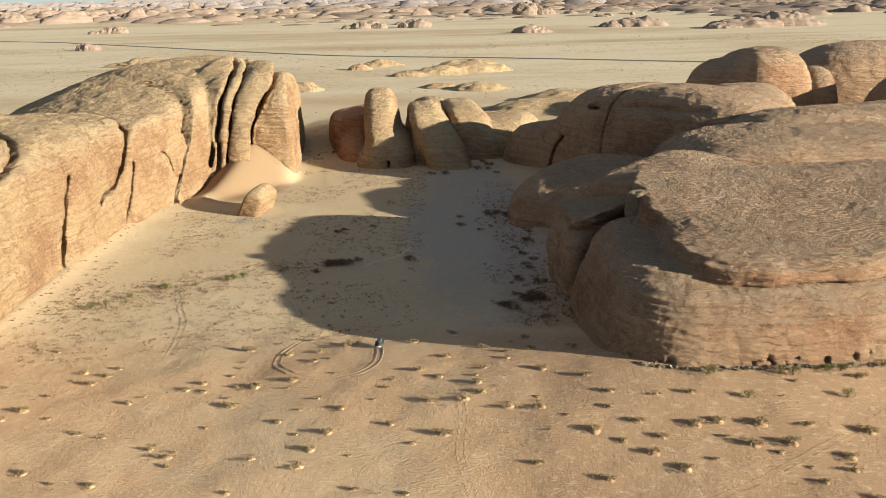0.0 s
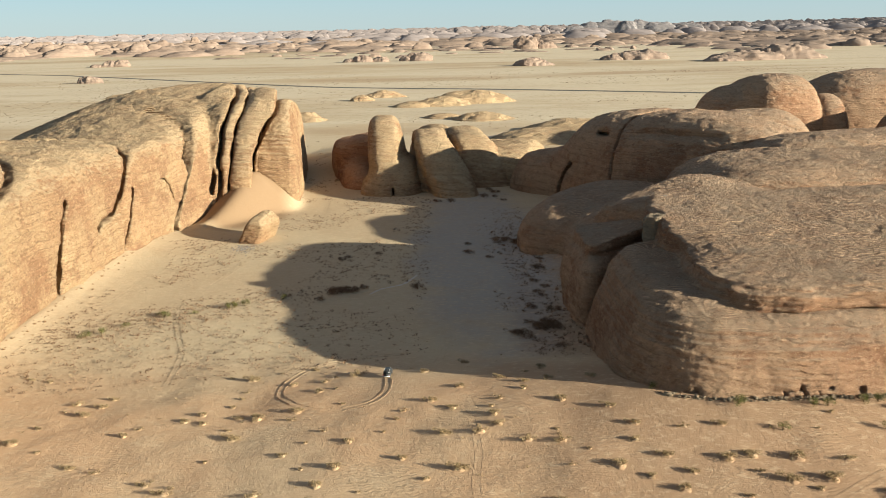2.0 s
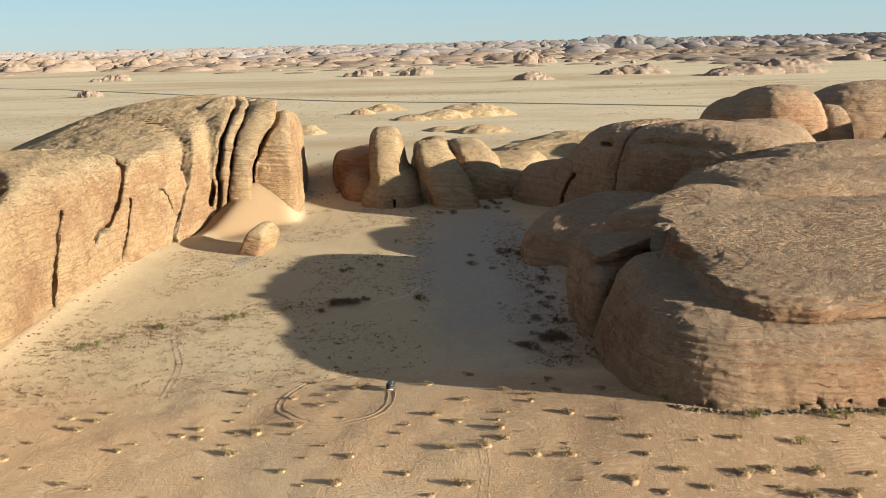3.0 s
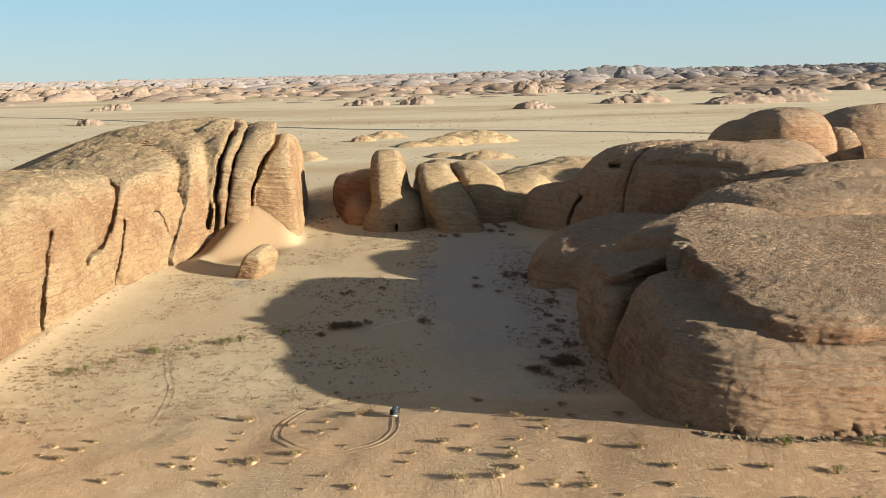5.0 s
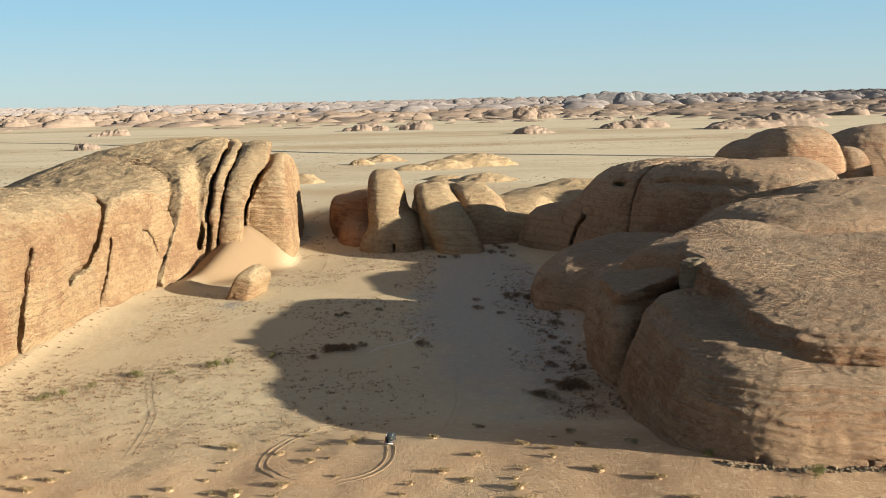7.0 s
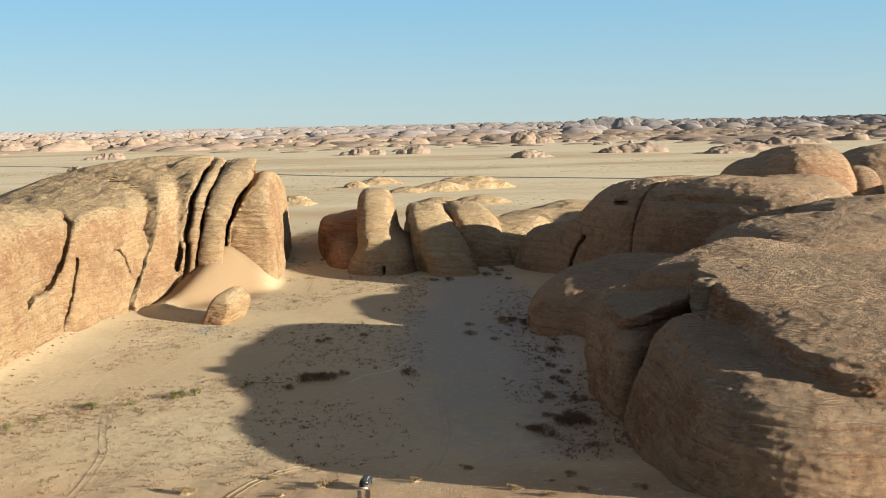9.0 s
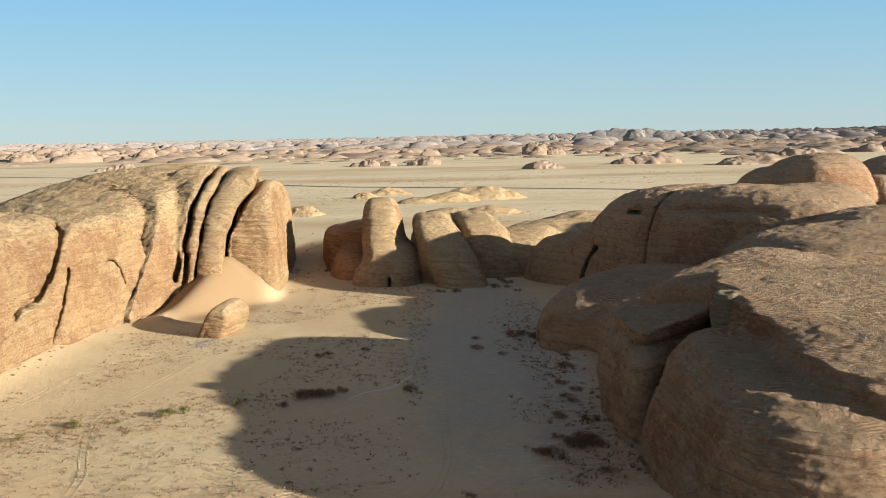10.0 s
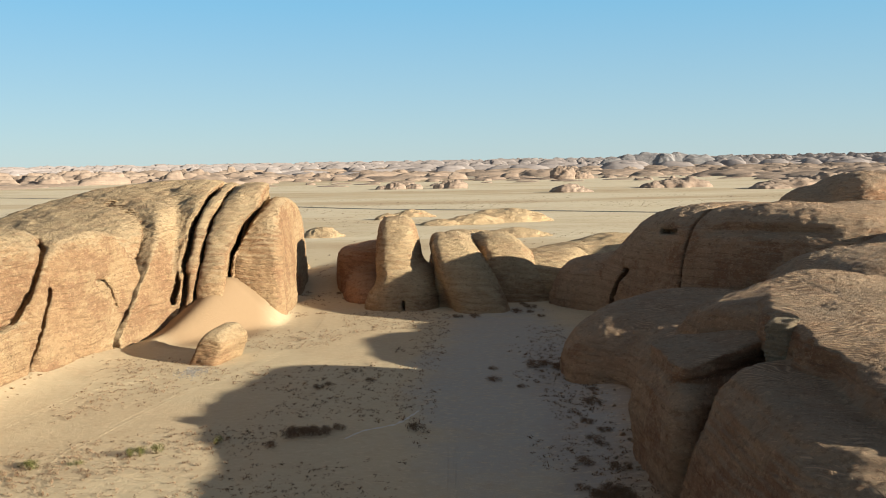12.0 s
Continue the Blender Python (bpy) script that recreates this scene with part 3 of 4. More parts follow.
def fin_west(X, Y, Z):
    f = loaf(X, Y, Z, 4, 562, 13.0, 31, 31, 4, 4.0, 3.6, lean=(-0.50, 0.75))
    f = either(f, loaf(X, Y, Z, -9, 580, 12, 28, 16, 0, 3.0, 3.0), 4.0)
    return either(f, loaf(X, Y, Z, -6, 640, 17, 40, 29, 8, 2.6, 2.8), 8.0)


def fin_east(X, Y, Z):
    f = loaf(X, Y, Z, 22, 592, 15.0, 27, 28.5, 8, 4.0, 3.6, lean=(-0.34, 0.55))
    return either(f, loaf(X, Y, Z, 8, 650, 17, 38, 26, 8, 2.6, 2.8), 8.0)


def low_bench(X, Y, Z):
    f = loaf(X, Y, Z, 44, 606, 20, 36, 20.5, -14, 3.4, 4.2, lean=(-0.2, 0.3))
    f = either(f, loaf(X, Y, Z, 58, 598, 22, 26, 9, -20, 2.4, 2.6), 5.0)
    return either(f, loaf(X, Y, Z, 36, 660, 30, 30, 16, 0, 2.4, 2.6), 8.0)


ridge_parts = []
for k, (pname, low, high, field) in enumerate((("block", (-80, 555, -4), (-34, 672, 34), red_block), ("fin", (-58, 536, -4), (-6, 640, 44), thumb_rock), ("fin", (-30, 526, -4), (24, 690, 38), fin_west),
                                               ("fin", (-14, 556, -4), (46, 700, 36), fin_east), ("bench", (0, 560, -4), (90, 700, 28), low_bench))):
    ridge_parts.append((pname, weathered(solid(low, high, 0.75, field), 11 + k, (0.7, 0.45, 0.24), 0.45, (0.06, 0.03), 2.4, 0.3, 0.15)))
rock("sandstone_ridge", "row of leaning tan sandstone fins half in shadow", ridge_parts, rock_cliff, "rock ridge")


# ---- eastern domes ----
def front_drum(X, Y, Z):
    """The front dome: a battered drum, a lower ledge round its shaded corner and a broad sloping upper bed with a lip."""
    Yb = Y - 0.0042 * np.clip(X - 72, 0, None) ** 2
    inset = np.interp(Z, (-5, 3, 8, 14, 20, 22.6, 23.8, 27), (-1.5, -0.6, 0.4, 2.6, 5.6, 7.0, 9.0, 10.5)).astype(np.float32)
    plan = slab_plan(X, Yb - np.interp(Z, (17, 21, 22.8, 24.4), (0, 2.2, 4.4, 8.5)).astype(np.float32), 39.2, 300, 217.5, 322, 24.0)
    base = both((plan + inset) * 0.93, Z - 25.9 - 0.03 * (Y - 262) + 0.10 * np.clip(52 - X, 0, 20), 2.2)
    base = both(base, (17 * (Y - 289) - 12 * (X - 43)) / 20.8, 6.0)
    edge = slab_plan(X + wobble(Y, 9.0, 2.6, 5), Yb + wobble(X, 11.0, 2.2, 6), 60.5, 300, 229.8, 338, 18.0)
    rise = np.interp(Y, (225, 236, 246, 265, 297, 325, 340), (25.8, 27.9, 29.2, 30.6, 33.0, 34.0, 33.2)).astype(np.float32)
    rise = rise - 2.0 * np.clip((71 - X) / 8, 0, 1) * np.exp(-((Y - 267) / 13) ** 2).astype(np.float32)
    bed = both((edge + np.where(X < 66, 0.22 + 0.63 * np.clip((290 - Y) / 8, 0, 1), 0.22) * (Z - 25.0)) * 0.9, Z - rise, 0.8)
    bed = np.maximum(bed, (24.6 + 0.03 * (Y - 262)) - Z)
    step = both((edge + 3.4 + 0.9 * wobble(X + Y, 7.0, 3.0, 8)) * 0.9, Z - rise - 0.7, 0.5)
    f = np.minimum(np.minimum(base, bed), np.maximum(step, 26.0 - Z))
    # hollows weathered out along the foot
    r = np.random.default_rng(5)
    pock = np.full(np.broadcast_shapes(X.shape, Z.shape), 9.0, np.float32)
    for k in range(14):
        x, w = r.uniform(52, 112), r.uniform(0.3, 0.75)
        z, h = 8.0 + r.uniform(-0.6, 1.0), r.uniform(0.5, 1.0)
        pock = np.minimum(pock, (np.sqrt(((X - x) / w) ** 2 + ((Z - z) / h) ** 2) - 1) * 0.6)
    return np.maximum(f, np.minimum(np.minimum(-pock, f + 1.5), 240 - Y))


def crown_bed(X, Y, Z):
    """The upper bed behind, rising to the crown and falling to the hollow."""
    top = 33.8 - 0.0075 * np.clip(76 - X, 0, None) ** 2 + 2.9 * np.exp(-((X - 87) / 14) ** 2 - ((Y - 357) / 14) ** 2)
    plan = slab_plan(X + 0.42 * (Y - 335) + wobble(Y, 8.0, 2.0, 11), Y + wobble(X, 9.0, 1.6, 12), 53.5, 118, 305, 371, 15.0)
    plan = both(plan, (Y - 351 - 0.62 * (X - 60)) * 0.85, 6.0)
    return both((plan + np.interp(Z, (0, 12, 20, 25, 34), (-5, -3.8, -2.0, 0, 4)).astype(np.float32)) * 0.9, Z - top, 2.0)


def table_block(X, Y, Z):
    """The table-topped shoulder with its overhanging rim."""
    bulge = np.interp(Z, (-4, 4, 12, 19, 22.5, 24, 27), (-0.5, 0.0, -1.2, 0.6, 3.2, 3.4, 3.4)).astype(np.float32)
    plan = slab_plan(X + 0.08 * (Y - 315) + wobble(Y, 8.0, 1.4, 13), Y, 36.2, 74, 280, 329, 12.0)
    plan = both(plan, (291 + 0.95 * (X - 45) - Y) * 0.72, 6.0)
    low = both((plan + bulge) * 0.92, Z - 24.0 - 0.08 * (X - 44), 2.6)
    slab = both((plan + 3.2) * 0.92, Z - 26.4 - 0.10 * (X - 44) + 0 * Y, 0.9)
    return np.minimum(low, np.maximum(slab, 23.2 + 0.08 * (X - 44) - Z))


def apron_dome(X, Y, Z):
    f = loaf(X, Y, Z, 68, 428, 52, 31, 20.5, 62, 2.8, 3.4, tilt=(0.03, 0.0))
    return either(f, loaf(X, Y, Z, 66, 378, 18, 20, 18, 70, 2.8, 3.2), 6.0)


def mid_dome(X, Y, Z):
    """Long steep-faced dome with a dark joint, a leaning cave and a pitted band under its brow."""
    f = loaf(X, Y, Z, 116, 493, 70, 35, 47.5, -50, 2.7, 3.6, lean=(0.06, 0.04))
    f = either(f, loaf(X, Y, Z, 66, 550, 34, 19, 23, -42, 2.4, 2.8), 10.0)
    u = (X - 95) * 0.60 - (Y - 466) * 0.80
    f = split(f, u + 24 + 0.05 * (Z - 20), 0.7, 3.5, 0.7, 2.5)
    arch = joint(X, Y, Z, [(-4, 60.5, 528), (8, 62.5, 525), (14, 64.5, 522), (19, 68.5, 517)], (0.8, 0.6), 15)
    f = np.maximum(f, np.minimum(np.minimum(2.1 - np.abs(arch), f + 9.0), (21 - Z)))
    band = np.exp(-((Z - 38.5) / 1.6) ** 2) * np.clip((u + 18) / 8, 0, 1) * np.clip((34 - u) / 8, 0, 1)
    slot = np.maximum(np.maximum(np.abs(Z - 36.5) - 1.1, np.abs(u + 36) - 4.5), -(f + 3.0))
    return np.maximum(f + 1.6 * band, -slot)


def low_dome(X, Y, Z):
    f = loaf(X, Y, Z, 148, 398, 62, 40, 38.5, 6, 3.2, 4.6, tilt=(0.02, 0.03))
    g = loaf(X, Y, Z, 176, 430, 60, 30, 42.5, 10, 3.0, 4.0)
    return np.minimum(f, np.maximum(g, 33 + 0.02 * (X - 150) - Z))


def pit_dome(X, Y, Z):
    f = loaf(X, Y, Z, 152, 494, 33, 26, 47.5, -4, 3.0, 3.0)
    return either(f, loaf(X, Y, Z, 210, 452, 40, 22, 42, 0, 2.6, 3.0), 1.0)


def far_dome(X, Y, Z):
    f = loaf(X, Y, Z, 207, 630, 26, 32, 57, 10, 3.4, 3.4)
    f = either(f, loaf(X, Y, Z, 190, 640, 36, 26, 50, 16, 2.4, 2.8), 3.0)
    return np.minimum(f, loaf(X, Y, Z, 238, 628, 14, 26, 44, 0, 2.6, 3.0))


def end_dome(X, Y, Z):
    f = loaf(X, Y, Z, 316, 580, 62, 50, 47, -8, 2.6, 3.0)
    return np.minimum(f, loaf(X, Y, Z, 304, 700, 66, 40, 55, 0, 2.6, 3.0))


dome_parts = []
for pname, low, high, res, field, how in (
        ("dome", (34, 210, -4), (230, 344, 38), 0.58, front_drum, dict(rough=(0.35, 0.25, 0.22), strata=0.8, period=1.7, flute=0.3, sheets=0.15, pits=0.12)),
        ("crown", (30, 298, -4), (134, 384, 40), 0.62, crown_bed, dict(rough=(0.4, 0.3, 0.2), strata=0.4, period=1.6, flute=0.2, sheets=0.15)),
        ("shoulder", (30, 276, -4), (84, 350, 34), 0.5, table_block, dict(rough=(0.5, 0.35, 0.2), strata=0.35, period=2.0, flute=0.4)),
        ("dome", (28, 340, -4), (116, 490, 26), 0.75, apron_dome, dict(rough=(0.7, 0.4, 0.2), strata=0.4, period=2.0, flute=0.3, sheets=0.15)),
        ("dome", (30, 420, -4), (196, 590, 52), 0.8, mid_dome, dict(rough=(1.0, 0.5, 0.28), strata=0.4, period=2.2, flute=0.6, sheets=0.2, pits=0.7)),
        ("dome", (82, 350, -4), (244, 466, 48), 0.8, low_dome, dict(rough=(0.7, 0.35, 0.2), strata=0.5, period=1.5, flute=0.1, sheets=0.25)),
        ("dome", (114, 424, -4), (256, 526, 52), 0.9, pit_dome, dict(rough=(0.8, 0.4, 0.2), strata=0.3, sheets=0.15, pits=0.3)),
        ("dome", (132, 588, -4), (254, 676, 62), 0.95, far_dome, dict(rough=(0.9, 0.45, 0.2), strata=0.4, sheets=0.2)),
        ("dome", (222, 530, -4), (360, 736, 64), 1.2, end_dome, dict(rough=(0.9, 0.45, 0.2), strata=0.4, sheets=0.2))):
    dome_parts.append((pname, weathered(solid(low, high, res, field), 21 + len(dome_parts), **how)))
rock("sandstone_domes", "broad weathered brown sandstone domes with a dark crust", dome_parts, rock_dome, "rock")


# ---- loose boulder on the sand ----
def boulder_field(X, Y, Z):
    f = loaf(X, Y, Z, -86.0, 438, 10.5, 5.2, 10.6, 78, 6.0, 7.0, lean=(0.42, 0.10), tilt=(-0.06, 0.10), foot=-5.0)
    return both(f, (X + 73.0 + 0.75 * Z - 0.25 * (Y - 440)) * 0.8, 1.2)


boulder = weathered(solid((-98, 420, -3), (-68, 456, 16), 0.4, boulder_field), 41, (0.5, 0.5, 0.2), 0.25, (0.1, 0.05), 1.6, 0.4, 0.15)
rock("boulder", "big sunlit tan sandstone boulder standing on the sand", [("stone", boulder)], rock_cliff, "boulder")

# ---- hills out on the plain ----
def hill(x, y, w, d, h, seed, turn=0.0, n=26, tilt=0.0, soft=False):
    """A lumpy weathered dome standing on the plain, w wide, d deep, h high, in true distances."""
    u = np.linspace(0.02, 1, n)[:, None]
    a = np.linspace(0, 2 * math.pi, 2 * n, endpoint=False)[None, :]
    r = u
    px, py = r * np.cos(a) * w / 2, r * np.sin(a) * d / 2
    pz = (0.75 if soft else 1.0) * h * (np.clip(1 - r ** 1.8, 0, 1) ** 1.05 if soft else np.clip(1 - r ** 2.4, 0, 1) ** 0.70) + 0 * a
    p = np.stack([px, py, pz], -1).reshape(-1, 3)
    size = 0.28 * min(w, d)
    k = fbm(p + 91.7 * seed, size, 3, 300 + seed % 40)
    wall = 1 - np.abs(fbm(p * (1, 1, 0.25) + 13.1 * seed, size * 0.55, 2, 340 + seed % 40)) * 2
    knob = fbm(p * (1, 1, 1.5) + 7.7 * seed, size * 0.22, 3, 380 + seed % 40)
    p[:, :2] *= (1 + 0.24 * k + 0.04 * wall)[:, None]
    p[:, 2] *= 1 + (0.20 if soft else 0.34) * k + 0.05 * wall + 0.025 * knob + tilt * p[:, 0] / w
    c, s = math.cos(turn), math.sin(turn)
    q = np.stack([x + c * p[:, 0] - s * p[:, 1], y + s * p[:, 0] + c * p[:, 1], p[:, 2] - 0.02 * h - 0.3 + far_rise(x, y)], -1)
    return distance_fold(q), grid_faces(n, 2 * n, True)[:, ::-1]


def hill_thing(name, label, lumps, material=None):
    top = new(name)
    tagged(top, label, "hill", "outcrops on the plain")
    for i, l in enumerate(lumps):
        part("dome", mesh_from("dome", *hill(*l, n=44, soft=l[1] < 1500)), material or (rock_cliff if l[1] < 1500 else rock_far_hazed), top)


hill_thing("outcrop", "low sunlit sandstone outcrop with two humps on the plain", [(0, 1175, 74, 60, 15, 1), (36, 1215, 110, 70, 19, 2), (-34, 1160, 50, 40, 8, 3)])
hill_thing("outcrop", "small rounded sandstone knoll on the plain", [(-103, 1270, 34, 26, 10, 4)])
hill_thing("outcrop", "long low sandstone knoll on the plain", [(-78, 1330, 62, 36, 12, 5)])
hill_thing("outcrop", "low pale sandstone mound behind the fins", [(40, 985, 64, 50, 10, 6), (0, 1010, 44, 36, 6, 7)])
hill_thing("outcrop", "smooth sunlit sandstone mound behind the fins", [(78, 800, 90, 90, 12, 8), (115, 860, 100, 80, 14, 9)])
hill_thing("outcrop", "low sandstone dome beyond the cliff", [(-140, 1010, 44, 40, 12, 10)])
hill_thing("outcrop", "tiny sandstone tor far on the plain", [(-668, 1890, 50, 30, 13, 11)])
hill_thing("outcrop", "cluster of sandstone tors far on the plain", [(-930, 2800, 56, 40, 16, 12), (-900, 2800, 56, 40, 18, 13), (-965, 2790, 40, 40, 9, 14)])
hill_thing("outcrop", "two rounded tors on the plain", [(-215, 2730, 60, 50, 18, 15), (-165, 2740, 50, 50, 14, 16), (-250, 2730, 40, 30, 10, 17)])
hill_thing("outcrop", "rounded tor with a small neighbour", [(-60, 2730, 76, 60, 22, 18), (-95, 2730, 40, 40, 14, 19)])
hill_thing("outcrop", "flat-topped dark rock on the plain", [(205, 2240, 90, 50, 16, 20)])
hill_thing("outcrop", "pale low rock on the plain", [(490, 2480, 150, 80, 22, 21), (430, 2470, 70, 50, 14, 22)])
hill_thing("outcrop", "broad shaded outcrop on the plain", [(700, 2290, 160, 90, 22, 23), (800, 2310, 180, 100, 32, 24), (640, 2260, 90, 70, 12, 25)])
hill_thing("outcrop", "wide low outcrop beyond the cliff", [(-420, 1420, 120, 60, 16, 26), (-360, 1440, 60, 40, 9, 27)])
hill_thing("outcrop", "jagged tor in the middle of the plain", [(330, 3850, 100, 80, 50, 28), (400, 3860, 90, 70, 28, 29)])

# ---- ranges of weathered domes that close the plain ----
rng = np.random.default_rng(7)


def range_of_hills(name, count, d0, d1, a0, a1, wide, high, n, material, lift=0.0):
    bodies = []
    for i in range(count):
        dist = d0 + (d1 - d0) * rng.random() ** 0.8
        ang = radians(a0 + (a1 - a0) * rng.random())
        w = wide * (0.5 + 1.2 * rng.random() ** 2)
        h = high * (0.35 + 0.9 * rng.random() ** 1.6)
        bodies.append(hill(dist * math.sin(ang), 60 + dist * math.cos(ang), w, w * (0.5 + 0.5 * rng.random()), h, int(rng.integers(1, 4000)), rng.random() * 3.1, n))
    ob = part(name, mesh_from(name, *joined(*bodies)), material)
    tagged(ob, "range of weathered sandstone domes along the edge of the plain", "hills", kind="stuff")


range_of_hills("west_hills", 260, 4300, 6200, -32, -13, 200, 44, 16, rock_far_hazed)
range_of_hills("middle_hills", 700, 3900, 8500, -30, 34, 195, 21, 13, rock_far_hazed)
range_of_hills("scattered_hills", 110, 2900, 4600, -14, 34, 80, 10, 14, rock_far_hazed)
range_of_hills("east_hills", 220, 3100, 6500, 14, 38, 230, 21, 16, rock_far_hazed)
range_of_hills("horizon_hills", 2400, 6500, 20000, -36, 38, 230, 40, 8, rock_horizon_hazed)
mount = [hill(1420 + dx, 8000 + dy, w, w * 0.7, h * 1.15, 500 + i, 0.3 * i, 22) for i, (dx, dy, w, h) in enumerate(
    [(0, 0, 420, 92), (-190, 40, 340, 74), (180, 60, 400, 84), (360, 0, 420, 66), (-330, 0, 300, 54), (60, -120, 260, 74), (560, 40, 420, 58)])]
tagged(part("far_mountain", mesh_from("far_mountain", *joined(*mount)), rock_mount_hazed), "hazy grey craggy mountain rising from the horizon", "mountain")
range_of_hills("around_hills", 160, 2500, 6000, 50, 310, 300, 50, 10, rock_far_hazed)

# ---- small materials ----
def plain_material(name, colour, rough=0.6, metal=0.0, size=0.4, spread=0.25, spec=0.4):
    m = Nodes(name)
    info = m.add("ShaderNodeObjectInfo")
    base = m.mix(m.noise(size, 4, 0.6), tuple(v * (1 - spread) for v in colour), tuple(min(1, v * (1 + spread)) for v in colour))
    base = m.mix(m.math("MULTIPLY", info.outputs["Random"], 0.35), base, tuple(v * 0.7 for v in colour))
    m.shader.inputs["Metallic"].default_value = metal
    return m.done(base, rough, None, spec)


def foliage_material(name, colour, tip):
    m = Nodes(name)
    geo = m.add("ShaderNodeNewGeometry")
    info = m.add("ShaderNodeObjectInfo")
    col = m.mix(geo.outputs["Random Per Island"], colour, tip)
    col = m.mix(m.math("MULTIPLY", info.outputs["Random"], 0.4), col, tuple(v * 0.6 for v in colour))
    return m.done(col, 0.85, None, 0.1)


straw = foliage_material("dry_straw", (0.21, 0.15, 0.078), (0.40, 0.30, 0.165))
twig = foliage_material("dead_twigs", (0.125, 0.078, 0.048), (0.25, 0.155, 0.092))
olive = foliage_material("olive_leaves", (0.065, 0.07, 0.02), (0.19, 0.18, 0.06))

# ---- plants ----
def blade_mesh(n, radius, height, width, seed, lay=0.8, lobes=3):
    """Stiff blades that spring from a few neighbouring crowns."""
    r = np.random.default_rng(seed)
    centre = r.normal(0, radius * 0.38, (lobes, 2))
    c = centre[r.integers(0, lobes, n)]
    a = r.random(n) * 2 * math.pi
    root = c + np.stack([np.cos(a), np.sin(a)], -1) * (r.random(n) ** 0.7 * radius * 0.45)[:, None]
    out = np.stack([np.cos(a), np.sin(a)], -1)
    size = height * (0.55 + 0.6 * r.random(n))
    tip = root + out * (lay * size * (0.2 + 0.9 * r.random(n)))[:, None] + r.normal(0, 0.06, (n, 2))
    side = np.stack([-out[:, 1], out[:, 0]], -1) * width
    z0, z1 = np.full(n, -0.05), size * (0.55 + 0.5 * r.random(n))
    v = np.empty((n, 4, 3))
    v[:, 0, :2], v[:, 0, 2] = root - side, z0
    v[:, 1, :2], v[:, 1, 2] = root + side, z0
    v[:, 2, :2], v[:, 2, 2] = tip + side * 0.5, z1
    v[:, 3, :2], v[:, 3, 2] = tip - side * 0.5, z1 + 0.02
    return v.reshape(-1, 3), np.arange(4 * n).reshape(-1, 4)


def leaf_mesh(n, radius, height, size, seed, lobes=5):
    """A crown of small leaves gathered in uneven clumps."""
    r = np.random.default_rng(seed)
    c = np.stack([r.normal(0, radius * 0.5, lobes), r.normal(0, radius * 0.5, lobes), height * (0.3 + 0.4 * r.random(lobes))], -1)
    k = r.integers(0, lobes, n)
    d = r.normal(0, 1, (n, 3))
    d /= np.linalg.norm(d, axis=1)[:, None]
    p = c[k] + d * (r.random(n) ** 0.4)[:, None] * np.array((radius * 0.55, radius * 0.55, height * 0.42))
    p[:, 2] = np.maximum(p[:, 2], 0.02)
    u, w = r.normal(0, 1, (n, 3)), r.normal(0, 1, (n, 3))
    u *= (size * (0.5 + r.random(n)) / np.linalg.norm(u, axis=1))[:, None]
    w *= (size * (0.4 + 0.6 * r.random(n)) / np.linalg.norm(w, axis=1))[:, None]
    v = np.stack([p - u, p - w * 0.6, p + u, p + w * 0.6], 1)
    return v.reshape(-1, 3), np.arange(4 * n).reshape(-1, 4)


def stem_mesh(n, radius, height, seed):
    r = np.random.default_rng(seed)
    bm = bmesh.new()
    for i in range(n):
        a, lean = r.random() * 6.28, r.random() * radius * 0.7
        top = Vector((math.cos(a) * lean, math.sin(a) * lean, height * (0.4 + 0.3 * r.random())))
        base = Vector((math.cos(a) * 0.06, math.sin(a) * 0.06, -0.1))
        side = Vector((-math.sin(a), math.cos(a), 0))
        vs = [bm.verts.new(base + o) for o in (side * 0.05, -side * 0.05, Vector((math.cos(a), math.sin(a), 0)) * 0.06)]
        vt = [bm.verts.new(top + o) for o in (side * 0.015, -side * 0.015, Vector((0, 0, 0.02)))]
        for j in range(3):
            bm.faces.new((vs[j], vs[(j + 1) % 3], vt[(j + 1) % 3], vt[j]))
    return bm


def mound_mesh(seed, w=1.3, tail=1.7, h=0.6):
    """A sand mound with a tail swept to the lee side (-x)."""
    r = np.random.default_rng(seed)
    n, m = 9, 22
    u = np.linspace(0.0, 1, n)[:, None]
    a = np.linspace(0, 2 * math.pi, m, endpoint=False)[None, :]
    rx = np.where(np.cos(a) < 0, tail, w)
    x, y = u * np.cos(a) * rx, u * np.sin(a) * w * (1 - 0.25 * (np.cos(a) < 0))
    z = h * (1 - u ** 2) ** 1.4 + 0 * a - 0.14
    p = np.stack([x, y, z], -1).reshape(-1, 3)
    k = fbm(p + 31.0 * seed, 1.1, 3, 700 + seed)
    p[:, 2] += 0.40 * k * np.repeat((1 - u[:, 0] ** 2), m)
    return p, grid_faces(n, m, True)[:, ::-1]


def shrub_kind(seed, dry=True):
    top = new("desert_shrub")
    tagged(top, "dry straw-coloured desert shrub on a low sand mound", "shrub", "shrubs on the sand")
    part("mound", mesh_from("mound", *mound_mesh(seed)), sand, top, "wind-blown sand mound")
    tagged(part("tuft", mesh_from("tuft", *leaf_mesh(1000, 1.35, 1.0, 0.11, seed, 7), smoothed=False), straw, top, "dry straw tuft"), kind="stuff")
    part("stem", stem_mesh(8, 0.9, 1.0, seed), twig, top, "dead grey-brown stem")
    return top


